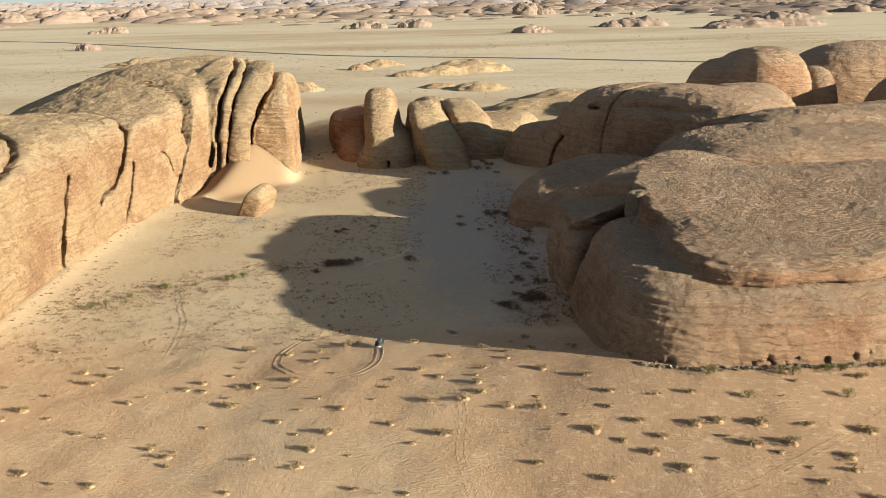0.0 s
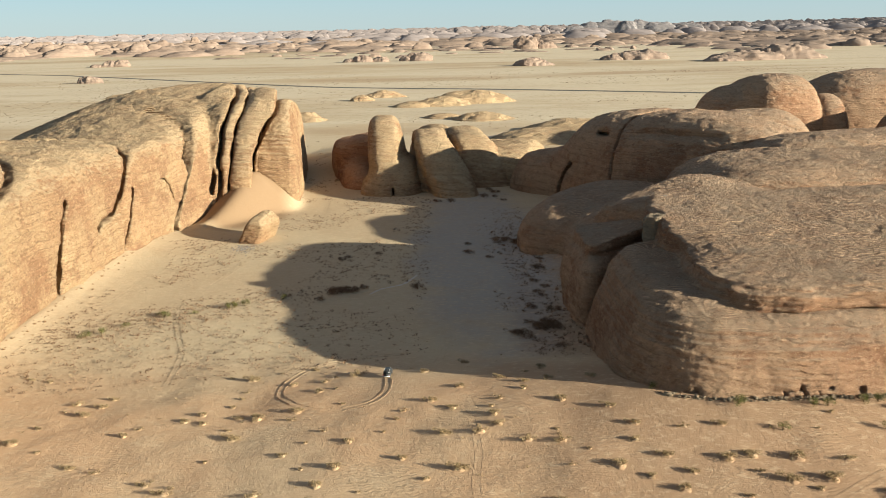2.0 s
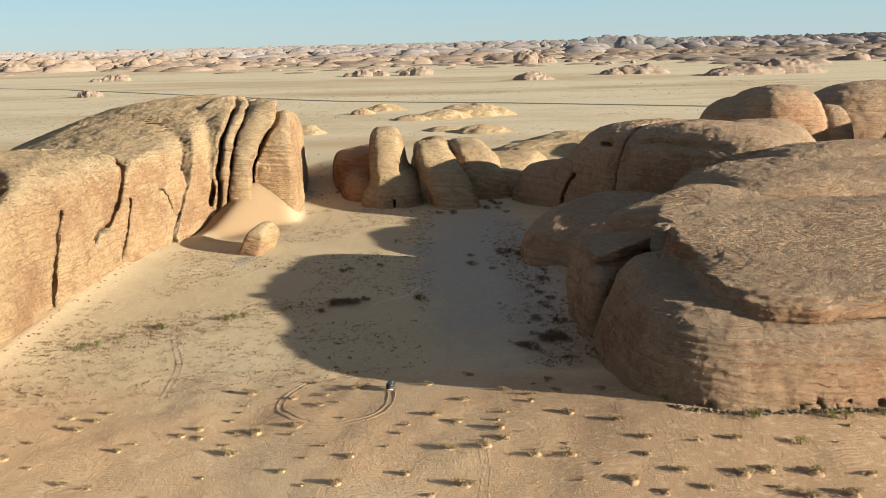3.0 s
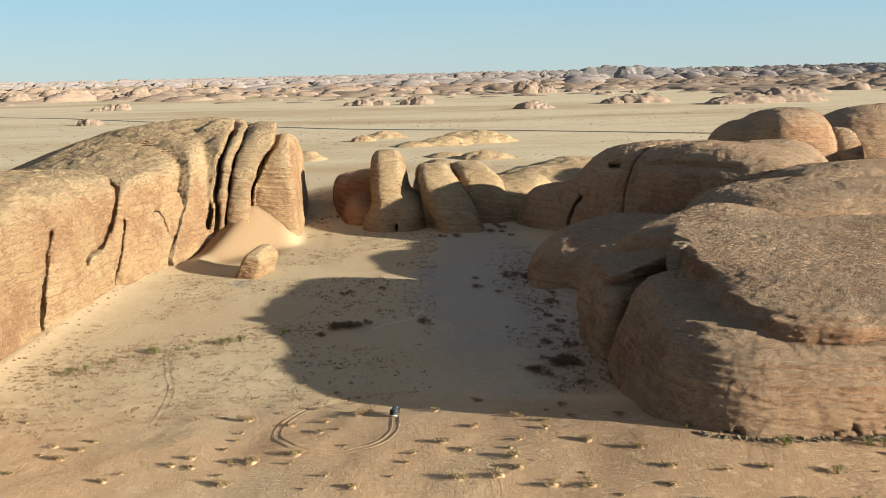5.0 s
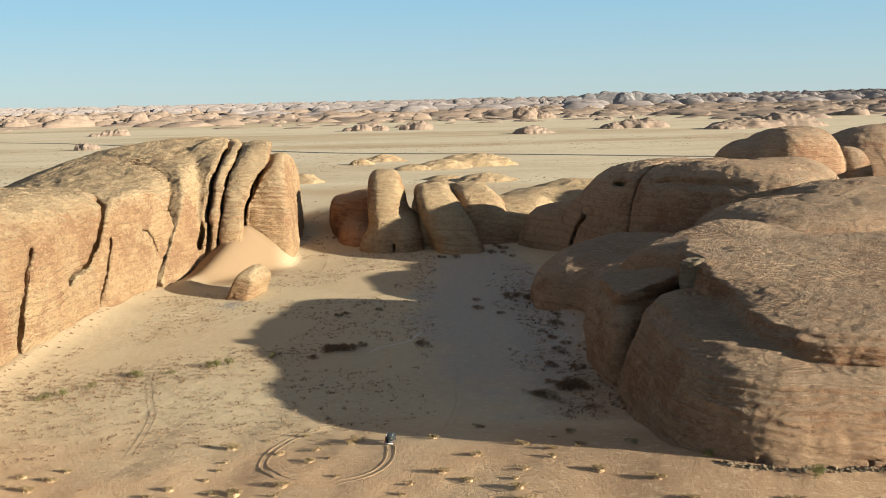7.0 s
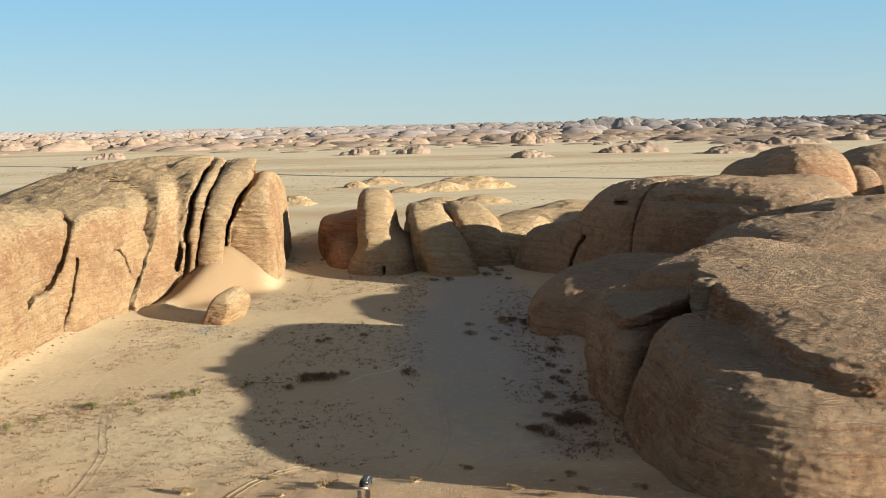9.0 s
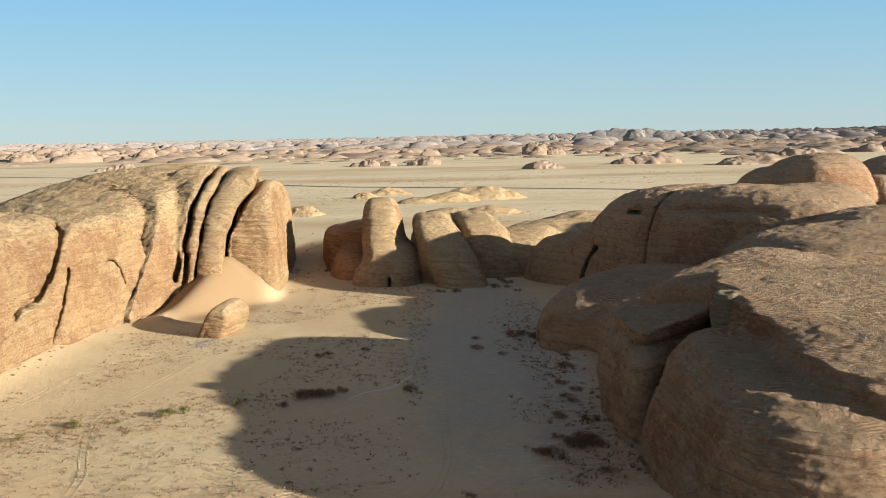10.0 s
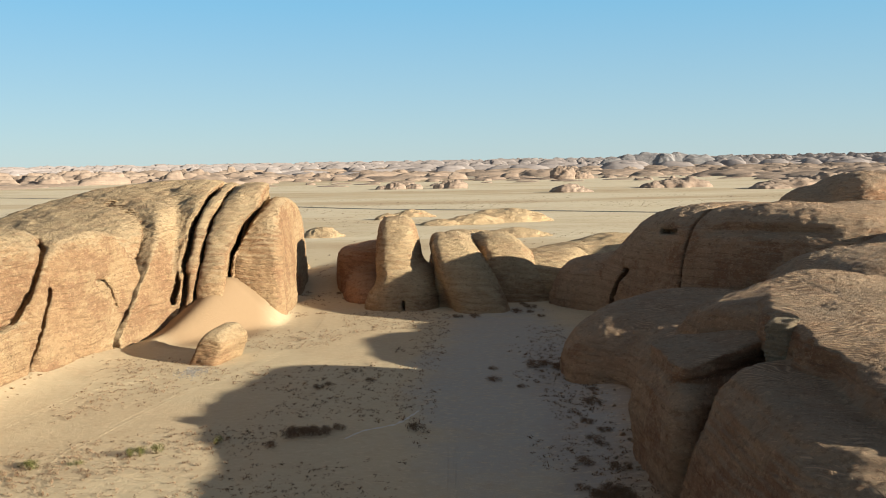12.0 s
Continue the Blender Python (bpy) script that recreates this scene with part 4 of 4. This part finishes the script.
def bush_kind(seed):
    top = new("green_bush")
    tagged(top, "rounded olive-green desert bush on bare sand", "bush", "green bushes")
    part("crown", mesh_from("crown", *leaf_mesh(900, 1.25, 1.5, 0.09, seed, 7), smoothed=False), olive, top)
    part("stem", stem_mesh(9, 1.1, 1.5, seed), twig, top)
    return top


def dark_kind(seed):
    top = new("dark_bush")
    tagged(top, "dark dry thorn bush on shaded sand", "bush", "thorn bushes in the hollow")
    part("crown", mesh_from("crown", *leaf_mesh(1100, 1.6, 1.35, 0.11, seed, 9), smoothed=False), twig, top)
    part("stem", stem_mesh(9, 1.2, 1.0, seed), twig, top)
    return top


def strew(kinds, spots, low, high, lift=0.0):
    """Set the ready-made kinds at the spots by turns; each kind's original takes the first spot."""
    used = set()
    for i, (x, y) in enumerate(spots):
        k = kinds[int(rng.integers(0, len(kinds)))]
        size = low + (high - low) * rng.random() ** 1.5
        m = pose(x, y, land1(x, y) + lift, 0, 0, (rng.random() - 0.5) * 50)
        if k not in used:
            used.add(k)
            k.matrix_basis = m
            k.scale = (size, size, size * (0.8 + 0.5 * rng.random()))
        else:
            c = copy_thing(k, m)
            c.scale = (size, size * (0.8 + 0.4 * rng.random()), size * (0.8 + 0.5 * rng.random()))
    for k in kinds:
        if k not in used:
            k.matrix_basis = pose(spots[0][0] + 3, spots[0][1] + 2, land1(spots[0][0] + 3, spots[0][1] + 2))


SPOTS = [(-91, 234), (-102, 218), (-84, 205), (-89, 186), (-77, 220), (-65, 196), (-60, 192), (-51, 216), (-61, 230), (-47, 226), (-53, 253), (-38, 205), (-38, 228), (-34, 240),
         (-29, 191), (-26, 198), (-25, 251), (-12, 200), (-8, 251), (-6, 227), (1, 235), (-3, 209), (-1, 222), (0, 194), (11, 241), (9, 211), (15, 203), (22, 248),
         (24, 222), (22, 202), (33, 236), (34, 216), (32, 191), (38, 207), (42, 194), (43, 182), (48, 176), (56, 205), (54, 192), (59, 193), (68, 192), (64, 184), (78, 191), (72, 184), (98, 213), (90, 189), (82, 179)]
spots = list(SPOTS)
while len(spots) < 150:
    x, y = rng.uniform(-120, 120), rng.uniform(150, 262)
    if y > 262 - 0.45 * max(0, x) or (x > 35 and y > 212) or math.hypot(x + 18, y - 249) < 8:
        continue
    if min(math.hypot(x - a, y - b) for a, b in spots) > 4.2:
        spots.append((x, y))
kinds = [shrub_kind(s) for s in (1, 2, 3, 4)]
strew(kinds, spots[:len(SPOTS)], 0.85, 1.35)
more = [copy_thing(k, k.matrix_basis) for k in kinds]
strew(more, spots[len(SPOTS):], 0.4, 0.95)
strew([bush_kind(11), bush_kind(12)], [(62.6, 214), (68.5, 202.5), (79, 213.5), (82, 213), (91, 215.5), (94.5, 216), (91, 203), (107, 221), (46, 225), (-58, 336), (-73, 326), (-70, 328), (-75, 325), (-85, 320),
                                       (-96, 320), (-94, 317), (-104, 308), (-109, 300), (-113, 297)], 0.95, 1.5)
strew([dark_kind(21), dark_kind(22)], [(-41, 396), (-43, 392), (-40, 342), (-37, 344), (-34, 347), (-31, 348), (-45, 333), (29, 295), (30.5, 293), (28, 294), (31, 296), (28, 417), (31, 413), (25, 421), (34, 414), (26, 532), (30, 520), (20, 532),
                                       (8, 415), (8, 400), (16, 391), (-29, 401), (-12, 347), (19, 290), (21, 287), (33, 311), (31, 330), (30, 350), (33, 366), (31, 272), (35, 380), (27, 545), (24, 555), (-5, 520), (2, 518), (-66, 600), (-60, 590), (-39, 345), (-42, 341), (-35, 343), (27, 297), (26.5, 294), (32, 292), (29.5, 298), (22, 419), (29, 411), (36, 409), (30, 335), (33, 340), (26, 318), (24, 302)], 0.8, 1.6)


def scatter(name, label, count, box, keep, seed, size, material, blades=11):
    """Many small tufts as one body of stuff."""
    r = np.random.default_rng(seed)
    x, y = r.uniform(box[0], box[1], count * 6), r.uniform(box[2], box[3], count * 6)
    ok = keep(x, y, r)
    x, y = x[ok][:count], y[ok][:count]
    z = land(x, y)
    vs, fs, n = [], [], 0
    kinds = [leaf_mesh(blades, 0.5, 0.36, 0.13, seed + 10 + k, 3) for k in range(6)]
    for i in range(len(x)):
        v, f = kinds[i % 6]
        s = size * (0.45 + 1.1 * r.random() ** 2)
        a = r.random() * 6.28
        c, d = math.cos(a) * s, math.sin(a) * s
        q = np.stack([x[i] + c * v[:, 0] - d * v[:, 1], y[i] + d * v[:, 0] + c * v[:, 1], z[i] + s * v[:, 2]], -1)
        vs.append(q), fs.append(f + n)
        n += len(v)
    tagged(part(name, mesh_from(name, np.vstack(vs), np.vstack(fs), smoothed=False), material), label, "tufts", kind="stuff")


def patchy(x, y, r, size, level, seed):
    return fbm(np.stack([x, y, 0 * x], -1), size, 3, seed) + 0.25 * (r.random(len(x)) - 0.5) > level


def in_hollow(x, y):
    return (x > -126 + 0.0 * y) & (x < 36) & ~((x < -84) & (y > 440)) & (y < 540)


scatter("dry_tufts", "small dry brown tufts dotted over the sand", 3400, (-128, 40, 248, 545), lambda x, y, r: in_hollow(x, y) & patchy(x, y, r, 34.0, -0.03, 801) & ((x < -8) | (x > 22)), 31, 1.55, twig)
scatter("belt_tufts", "dry tufts along a sandy wash", 1000, (-128, -45, 262, 352), lambda x, y, r: np.abs(y - (338 + (x + 58) * 0.62) + 26 * (r.random(len(x)) - 0.5)) < 10, 32, 1.35, twig)
scatter("straw_tufts", "sparse straw tufts over the foreground sand", 420, (-125, 125, 140, 290), lambda x, y, r: ~((x > 38) & (y > 210)), 33, 0.9, straw)
scatter("rim_tufts", "dark dry tufts on the sand below the domes", 620, (14, 40, 262, 470), lambda x, y, r: patchy(x, y, r, 14.0, -0.05, 802), 34, 1.9, twig)
scatter("gap_tufts", "dry tufts on the slope between cliff and ridge", 150, (-88, -50, 560, 680), lambda x, y, r: patchy(x, y, r, 20.0, -0.1, 803), 35, 1.9, twig)


def far_keep(x, y, r):
    return patchy(x, y, r, 120.0, 0.02, 804)


scatter("plain_tufts", "dark scrub scattered over the far plain", 5200, (-800, 800, 700, 2000), far_keep, 36, 3.4, twig, 8)


# ---- wheel tracks ----

def wheel_track(points, berm, wide=0.26, gauge=1.65, lift=0.025):
    """Two ruts with raised edges pressed into the sand along a line."""
    c, length = spline([(x, y, 0.0) for x, y in points], max(30, int(math.dist(points[0], points[-1]) * 1.6) + 20))
    t = np.gradient(c[:, :2], axis=0)
    t /= np.linalg.norm(t, axis=1)[:, None]
    side = np.stack([t[:, 1], -t[:, 0]], -1)
    top = new("wheel_track")
    tagged(top, "pair of wheel ruts pressed into the sand", "wheel track", "wheel tracks")
    across = np.array((-0.5, -0.32, -0.16, 0.16, 0.32, 0.5)) * wide * 1.8
    high = np.array((-0.06, berm, -0.03, -0.03, berm, -0.06))
    for sign in (-1, 1):
        off = sign * gauge / 2 + across
        x = c[:, 0:1] + side[:, 0:1] * off[None, :]
        y = c[:, 1:2] + side[:, 1:2] * off[None, :]
        wob = 0.7 + 0.5 * fbm(np.stack([x, y, 0 * x], -1).reshape(-1, 3), 2.0, 2, 900).reshape(x.shape)
        z = land(x, y) + lift + high[None, :] * wob
        part("rut", mesh_from("rut", np.stack([x, y, z], -1).reshape(-1, 3), grid_faces(len(c), 6)), sand, top)


wheel_track([(-14, 273.5), (-21.6, 272.3), (-30.4, 268.5), (-38.6, 261.8), (-43.3, 250.5), (-44.0, 240.4), (-39.5, 232.5)], 0.08)
wheel_track([(-39.5, 232.5), (-34, 228.5), (-27, 227.2)], 0.05)
wheel_track([(-27, 227.2), (-20.7, 229.4), (-17.6, 234.3), (-16.9, 241), (-17.3, 246.3)], 0.08)
wheel_track([(-5.6, 258), (-3.7, 269.1), (-1.6, 289.6), (-2.2, 304.9), (-3, 330)], 0.06)
wheel_track([(-70.7, 586.6), (-63.5, 526.1), (-62.5, 472.7), (-71.3, 424.4), (-81.9, 388.1), (-87.6, 357.3), (-90.9, 323.9), (-84.8, 298.6), (-78.8, 279.4), (-76.0, 252.4)], 0.045)
wheel_track([(-129.0, 262), (-125.9, 293.2), (-118.2, 335.5), (-111.1, 384.7), (-97, 410)], 0.04)
wheel_track([(3.3, 216), (4.3, 200.0), (3.3, 186.0), (5.3, 170)], 0.0)
wheel_track([(105, 205), (97.0, 196.8), (75.3, 180.9), (55.4, 167.9), (40, 160)], 0.03)
wheel_track([(-58, 333), (-61, 318), (-66, 300), (-68, 280), (-72, 262)], 0.02)


# ---- the four-wheel drive ----
def box_mesh(x0, x1, y0, y1, z0, z1, taper=0.0, bev=0.06, shift=0.0):
    bm = bmesh.new()
    bmesh.ops.create_cube(bm, size=1)
    for v in bm.verts:
        up = v.co.z > 0
        v.co = Vector(((x1 - x0) * v.co.x + (x0 + x1) / 2, (y1 - y0) * v.co.y + (y0 + y1) / 2, (z1 - z0) * v.co.z + (z0 + z1) / 2))
        if up:
            v.co.x -= taper * (1 if v.co.x > (x0 + x1) / 2 else -1)
            v.co.y += shift + taper * 1.6 * (-1 if v.co.y > (y0 + y1) / 2 else 0.7)
    bmesh.ops.bevel(bm, geom=bm.edges[:], offset=bev, segments=2, affect="EDGES")
    for f in bm.faces:
        f.smooth = True
    return bm


def wheel(parent, x, y):
    bm = bmesh.new()
    bmesh.ops.create_cone(bm, cap_ends=True, segments=28, radius1=0.40, radius2=0.40, depth=0.27)
    bmesh.ops.bevel(bm, geom=[e for e in bm.edges if abs(e.verts[0].co.z - e.verts[1].co.z) < 1e-4], offset=0.05, segments=2, affect="EDGES")
    bmesh.ops.rotate(bm, verts=bm.verts, matrix=Matrix.Rotation(math.pi / 2, 3, "Y"))
    bmesh.ops.translate(bm, verts=bm.verts, vec=(x, y, 0.40))
    tyre = part("tyre", bm, rubber, parent)
    bm = bmesh.new()
    bmesh.ops.create_cone(bm, cap_ends=True, segments=20, radius1=0.23, radius2=0.21, depth=0.30)
    bmesh.ops.rotate(bm, verts=bm.verts, matrix=Matrix.Rotation(math.pi / 2, 3, "Y"))
    bmesh.ops.translate(bm, verts=bm.verts, vec=(x, y, 0.40))
    part("rim", bm, alloy, tyre, "grey alloy rim")


paint = plain_material("dark_paint", (0.035, 0.038, 0.038), 0.5, 0.0, 2.0, 0.1, 0.6)
rubber = plain_material("tyre_rubber", (0.02, 0.02, 0.02), 0.8)
alloy = plain_material("wheel_alloy", (0.35, 0.35, 0.35), 0.4, 0.8)
glass = plain_material("dark_glass", (0.015, 0.018, 0.02), 0.3, 0.0, 2.0, 0.05, 0.4)
silver = plain_material("silver_trim", (0.55, 0.55, 0.53), 0.45, 0.2, 1.0, 0.1)
lens_red = plain_material("red_lens", (0.25, 0.02, 0.015), 0.3)
car = new("off_road_car")
tagged(car, "dark grey off-road car parked on the sand with silver bumper", "car")
car.matrix_basis = pose(-17.4, 249.2, land1(-17.4, 249.2) + 0.02, 0.6, 0.5, -6)
body = part("body", box_mesh(-0.95, 0.95, -2.4, 2.4, 0.48, 1.12, 0.03, 0.09), paint, car)
part("cabin", box_mesh(-0.88, 0.88, -2.25, 1.1, 1.08, 1.86, 0.13, 0.09), glass, car, "dark glazed cabin")
part("roof", box_mesh(-0.76, 0.76, -2.05, 0.82, 1.83, 1.93, 0.02, 0.04), paint, car)
for sx in (-1, 1):
    part("roof_rail", box_mesh(sx * 0.66 - 0.03, sx * 0.66 + 0.03, -1.8, 0.6, 1.93, 2.0, 0, 0.015), silver, car)
    part("mirror", box_mesh(sx * 1.04 - 0.10, sx * 1.04 + 0.10, 0.85, 1.0, 1.12, 1.30, 0.0, 0.03), paint, car)
    part("tail_light", box_mesh(sx * 0.82 - 0.09, sx * 0.82 + 0.09, -2.44, -2.36, 0.85, 1.10, 0, 0.02), lens_red, car)
    part("headlight", box_mesh(sx * 0.72 - 0.16, sx * 0.72 + 0.16, 2.34, 2.43, 0.82, 1.0, 0, 0.03), silver, car)
    for sy in (-1.45, 1.45):
        wheel(car, sx * 0.84, sy)
    for k, (a, b) in enumerate(((-2.1, -1.25), (-1.15, -0.2), (-0.1, 0.75))):
        part("door_pillar", box_mesh(sx * 0.82 - 0.03, sx * 0.82 + 0.03, b + 0.02, b + 0.08, 1.1, 1.8, 0, 0.01), paint, car)
part("bonnet", box_mesh(-0.86, 0.86, 1.0, 2.34, 1.08, 1.20, 0.05, 0.05), paint, car)
part("rear_bumper", box_mesh(-0.93, 0.93, -2.54, -2.36, 0.48, 0.72, 0, 0.05), silver, car, "silver rear bumper")
part("front_bumper", box_mesh(-0.93, 0.93, 2.36, 2.54, 0.48, 0.74, 0, 0.05), paint, car)
part("tailgate_panel", box_mesh(-0.70, 0.70, -2.43, -2.38, 0.74, 1.06, 0, 0.02), paint, car)
part("spare_wheel_cover", box_mesh(-0.30, 0.34, -2.58, -2.40, 0.82, 1.42, 0.02, 0.08), rubber, car)

# ---- desert road on the plain ----
asphalt = plain_material("worn_asphalt", (0.12, 0.108, 0.095), 0.9, 0.0, 6.0, 0.3, 0.2)
road_line, _ = spline([(-2600, 3500, 0), (-1036, 2397, 0), (-766, 2169, 0), (-246, 1641, 0), (-73, 1516, 0), (92, 1430, 0), (333, 1275, 0), (900, 900, 0), (1500, 480, 0)], 260)
rt = np.gradient(road_line[:, :2], axis=0)
rt /= np.linalg.norm(rt, axis=1)[:, None]
rside = np.stack([rt[:, 1], -rt[:, 0]], -1)
offs, hts = np.array((-9.0, -4.5, 4.5, 9.0)), np.array((-0.3, 0.6, 0.6, -0.3))
rx, ry = road_line[:, 0:1] + rside[:, 0:1] * offs, road_line[:, 1:2] + rside[:, 1:2] * offs
road = part("road", mesh_from("road", distance_fold(np.stack([rx, ry, land(rx, ry) + hts], -1).reshape(-1, 3)), grid_faces(len(road_line), 4), smoothed=False), asphalt)
tagged(road, "narrow dark asphalt road on a low bank across the plain", "road", kind="structure")

# ---- caprock and rubble on the front dome ----
def caprock_field(X, Y, Z):
    low = loaf(X, Y, Z, 61.6, 298.4, 3.4, 2.7, 32.4, 40, 3.0, 5.0, foot=27.0)
    return np.minimum(low, loaf(X, Y, Z, 62.2, 299.0, 4.0, 3.1, 34.0, 40, 3.0, 6.0, foot=30.2) + 0.9 * (Z < 31.8))


caprock = weathered(solid((54, 291, 26), (68, 305, 37), 0.28, caprock_field), 51, (0.3, 0.5, 0.3), 0.25, (0.1, 0.05), 0.8, 0.3)
pale_rock = rock_material("pale_caprock", (0.30, 0.24, 0.165), (0.26, 0.195, 0.13), (0.27, 0.21, 0.145), 0.3, 0.6)
rock("caprock", "pale flaky caprock block on the edge of the dome", [("stone", caprock)], pale_rock, "rock")


def pebble(seed):
    bm = bmesh.new()
    bmesh.ops.create_icosphere(bm, subdivisions=1, radius=1.0)
    for v in bm.verts:
        v.co *= 0.75 + 0.4 * noise.noise(v.co * 1.3 + Vector((seed * 3.7, 0, 0)))
        v.co.z *= 0.7
    me = bpy.data.meshes.new("stone")
    bm.to_mesh(me)
    bm.free()
    v = np.array([p.co[:] for p in me.vertices])
    f = np.array([p.vertices[:] for p in me.polygons])
    bpy.data.meshes.remove(me)
    return v, f


def rubble(name, label, count, where, low, high, seed, material):
    """Loose stones lying on sand or rock as one body of stuff. where(r): x, y, z of one stone."""
    r = np.random.default_rng(seed)
    kinds = [pebble(seed + k) for k in range(5)]
    vs, fs, n = [], [], 0
    for i in range(count):
        x, y, z = where(r)
        v, f = kinds[i % 5]
        s = low + (high - low) * r.random() ** 2.5
        a = r.random() * 6.28
        c, d = math.cos(a) * s, math.sin(a) * s
        vs.append(np.stack([x + c * v[:, 0] - d * v[:, 1], y + d * v[:, 0] + c * v[:, 1], z + s * (v[:, 2] + 0.2)], -1))
        fs.append(f + n)
        n += len(v)
    tagged(part(name, mesh_from(name, np.vstack(vs), np.vstack(fs), smoothed=False), material), label, "stones", kind="stuff")


grey_stone = plain_material("grey_gravel", (0.24, 0.22, 0.20), 0.95, 0.0, 1.5, 0.3, 0.1)


def by_boulder(r):
    x, y = -88 + r.normal(0, 2.4), 419 + r.normal(0, 5.0)
    return x, y, land1(x, y)


def by_wall(r):
    y = r.uniform(270, 470)
    x = -133.5 + 0.06 * max(0, y - 408) + abs(r.normal(0, 2.2))
    return x, y, land1(x, y)


def by_domes(r):
    t = r.random()
    x, y = 38.5 + r.normal(0, 1.6) - 2.0 * t, 268 + 150 * t
    return x, y, land1(x, y)


def by_front(r):
    x = r.uniform(46, 108)
    y = 216.4 + 0.0042 * max(0, x - 72) ** 2 + 0.02 * max(0, 62 - x) ** 2 + r.normal(0, 0.6)
    return x, y, land1(x, y)


rubble("grey_gravel", "patch of grey gravel beside the boulder", 520, by_boulder, 0.10, 0.42, 61, grey_stone)
rubble("wall_stones", "fallen sandstone chips along the foot of the cliff", 140, by_wall, 0.15, 0.9, 62, rock_cliff)
rubble("dome_stones", "fallen sandstone blocks below the domes", 110, by_domes, 0.2, 1.1, 63, rock_dome)
rubble("foot_stones", "broken sandstone chips at the foot of the front dome", 520, by_front, 0.15, 0.95, 64, pale_rock)

# ---- dry rill with a pale salt crust ----
salt = plain_material("salt_crust", (0.55, 0.50, 0.43), 0.95, 0.0, 1.0, 0.2, 0.1)
rc, _ = spline([(-28.5, 340, 0), (-25, 347, 0), (-20, 351, 0), (-17, 354, 0), (-14.5, 361, 0), (-12.5, 367, 0)], 60)
rt = np.gradient(rc[:, :2], axis=0)
rt /= np.linalg.norm(rt, axis=1)[:, None]
wide = 0.25 + 0.45 * (0.5 + 0.5 * np.sin(np.arange(60) * 0.9)) * np.sin(np.linspace(0.1, 3.0, 60))
off = np.array((-1, 0, 1.0))[None, :] * wide[:, None]
rx, ry = rc[:, 0:1] + rt[:, 1:2] * off, rc[:, 1:2] - rt[:, 0:1] * off
rill = part("dry_rill", mesh_from("dry_rill", np.stack([rx, ry, land(rx, ry) + 0.03], -1).reshape(-1, 3), grid_faces(60, 3)), salt)
tagged(rill, "narrow dry rill with a pale salt crust", "rill", kind="structure")
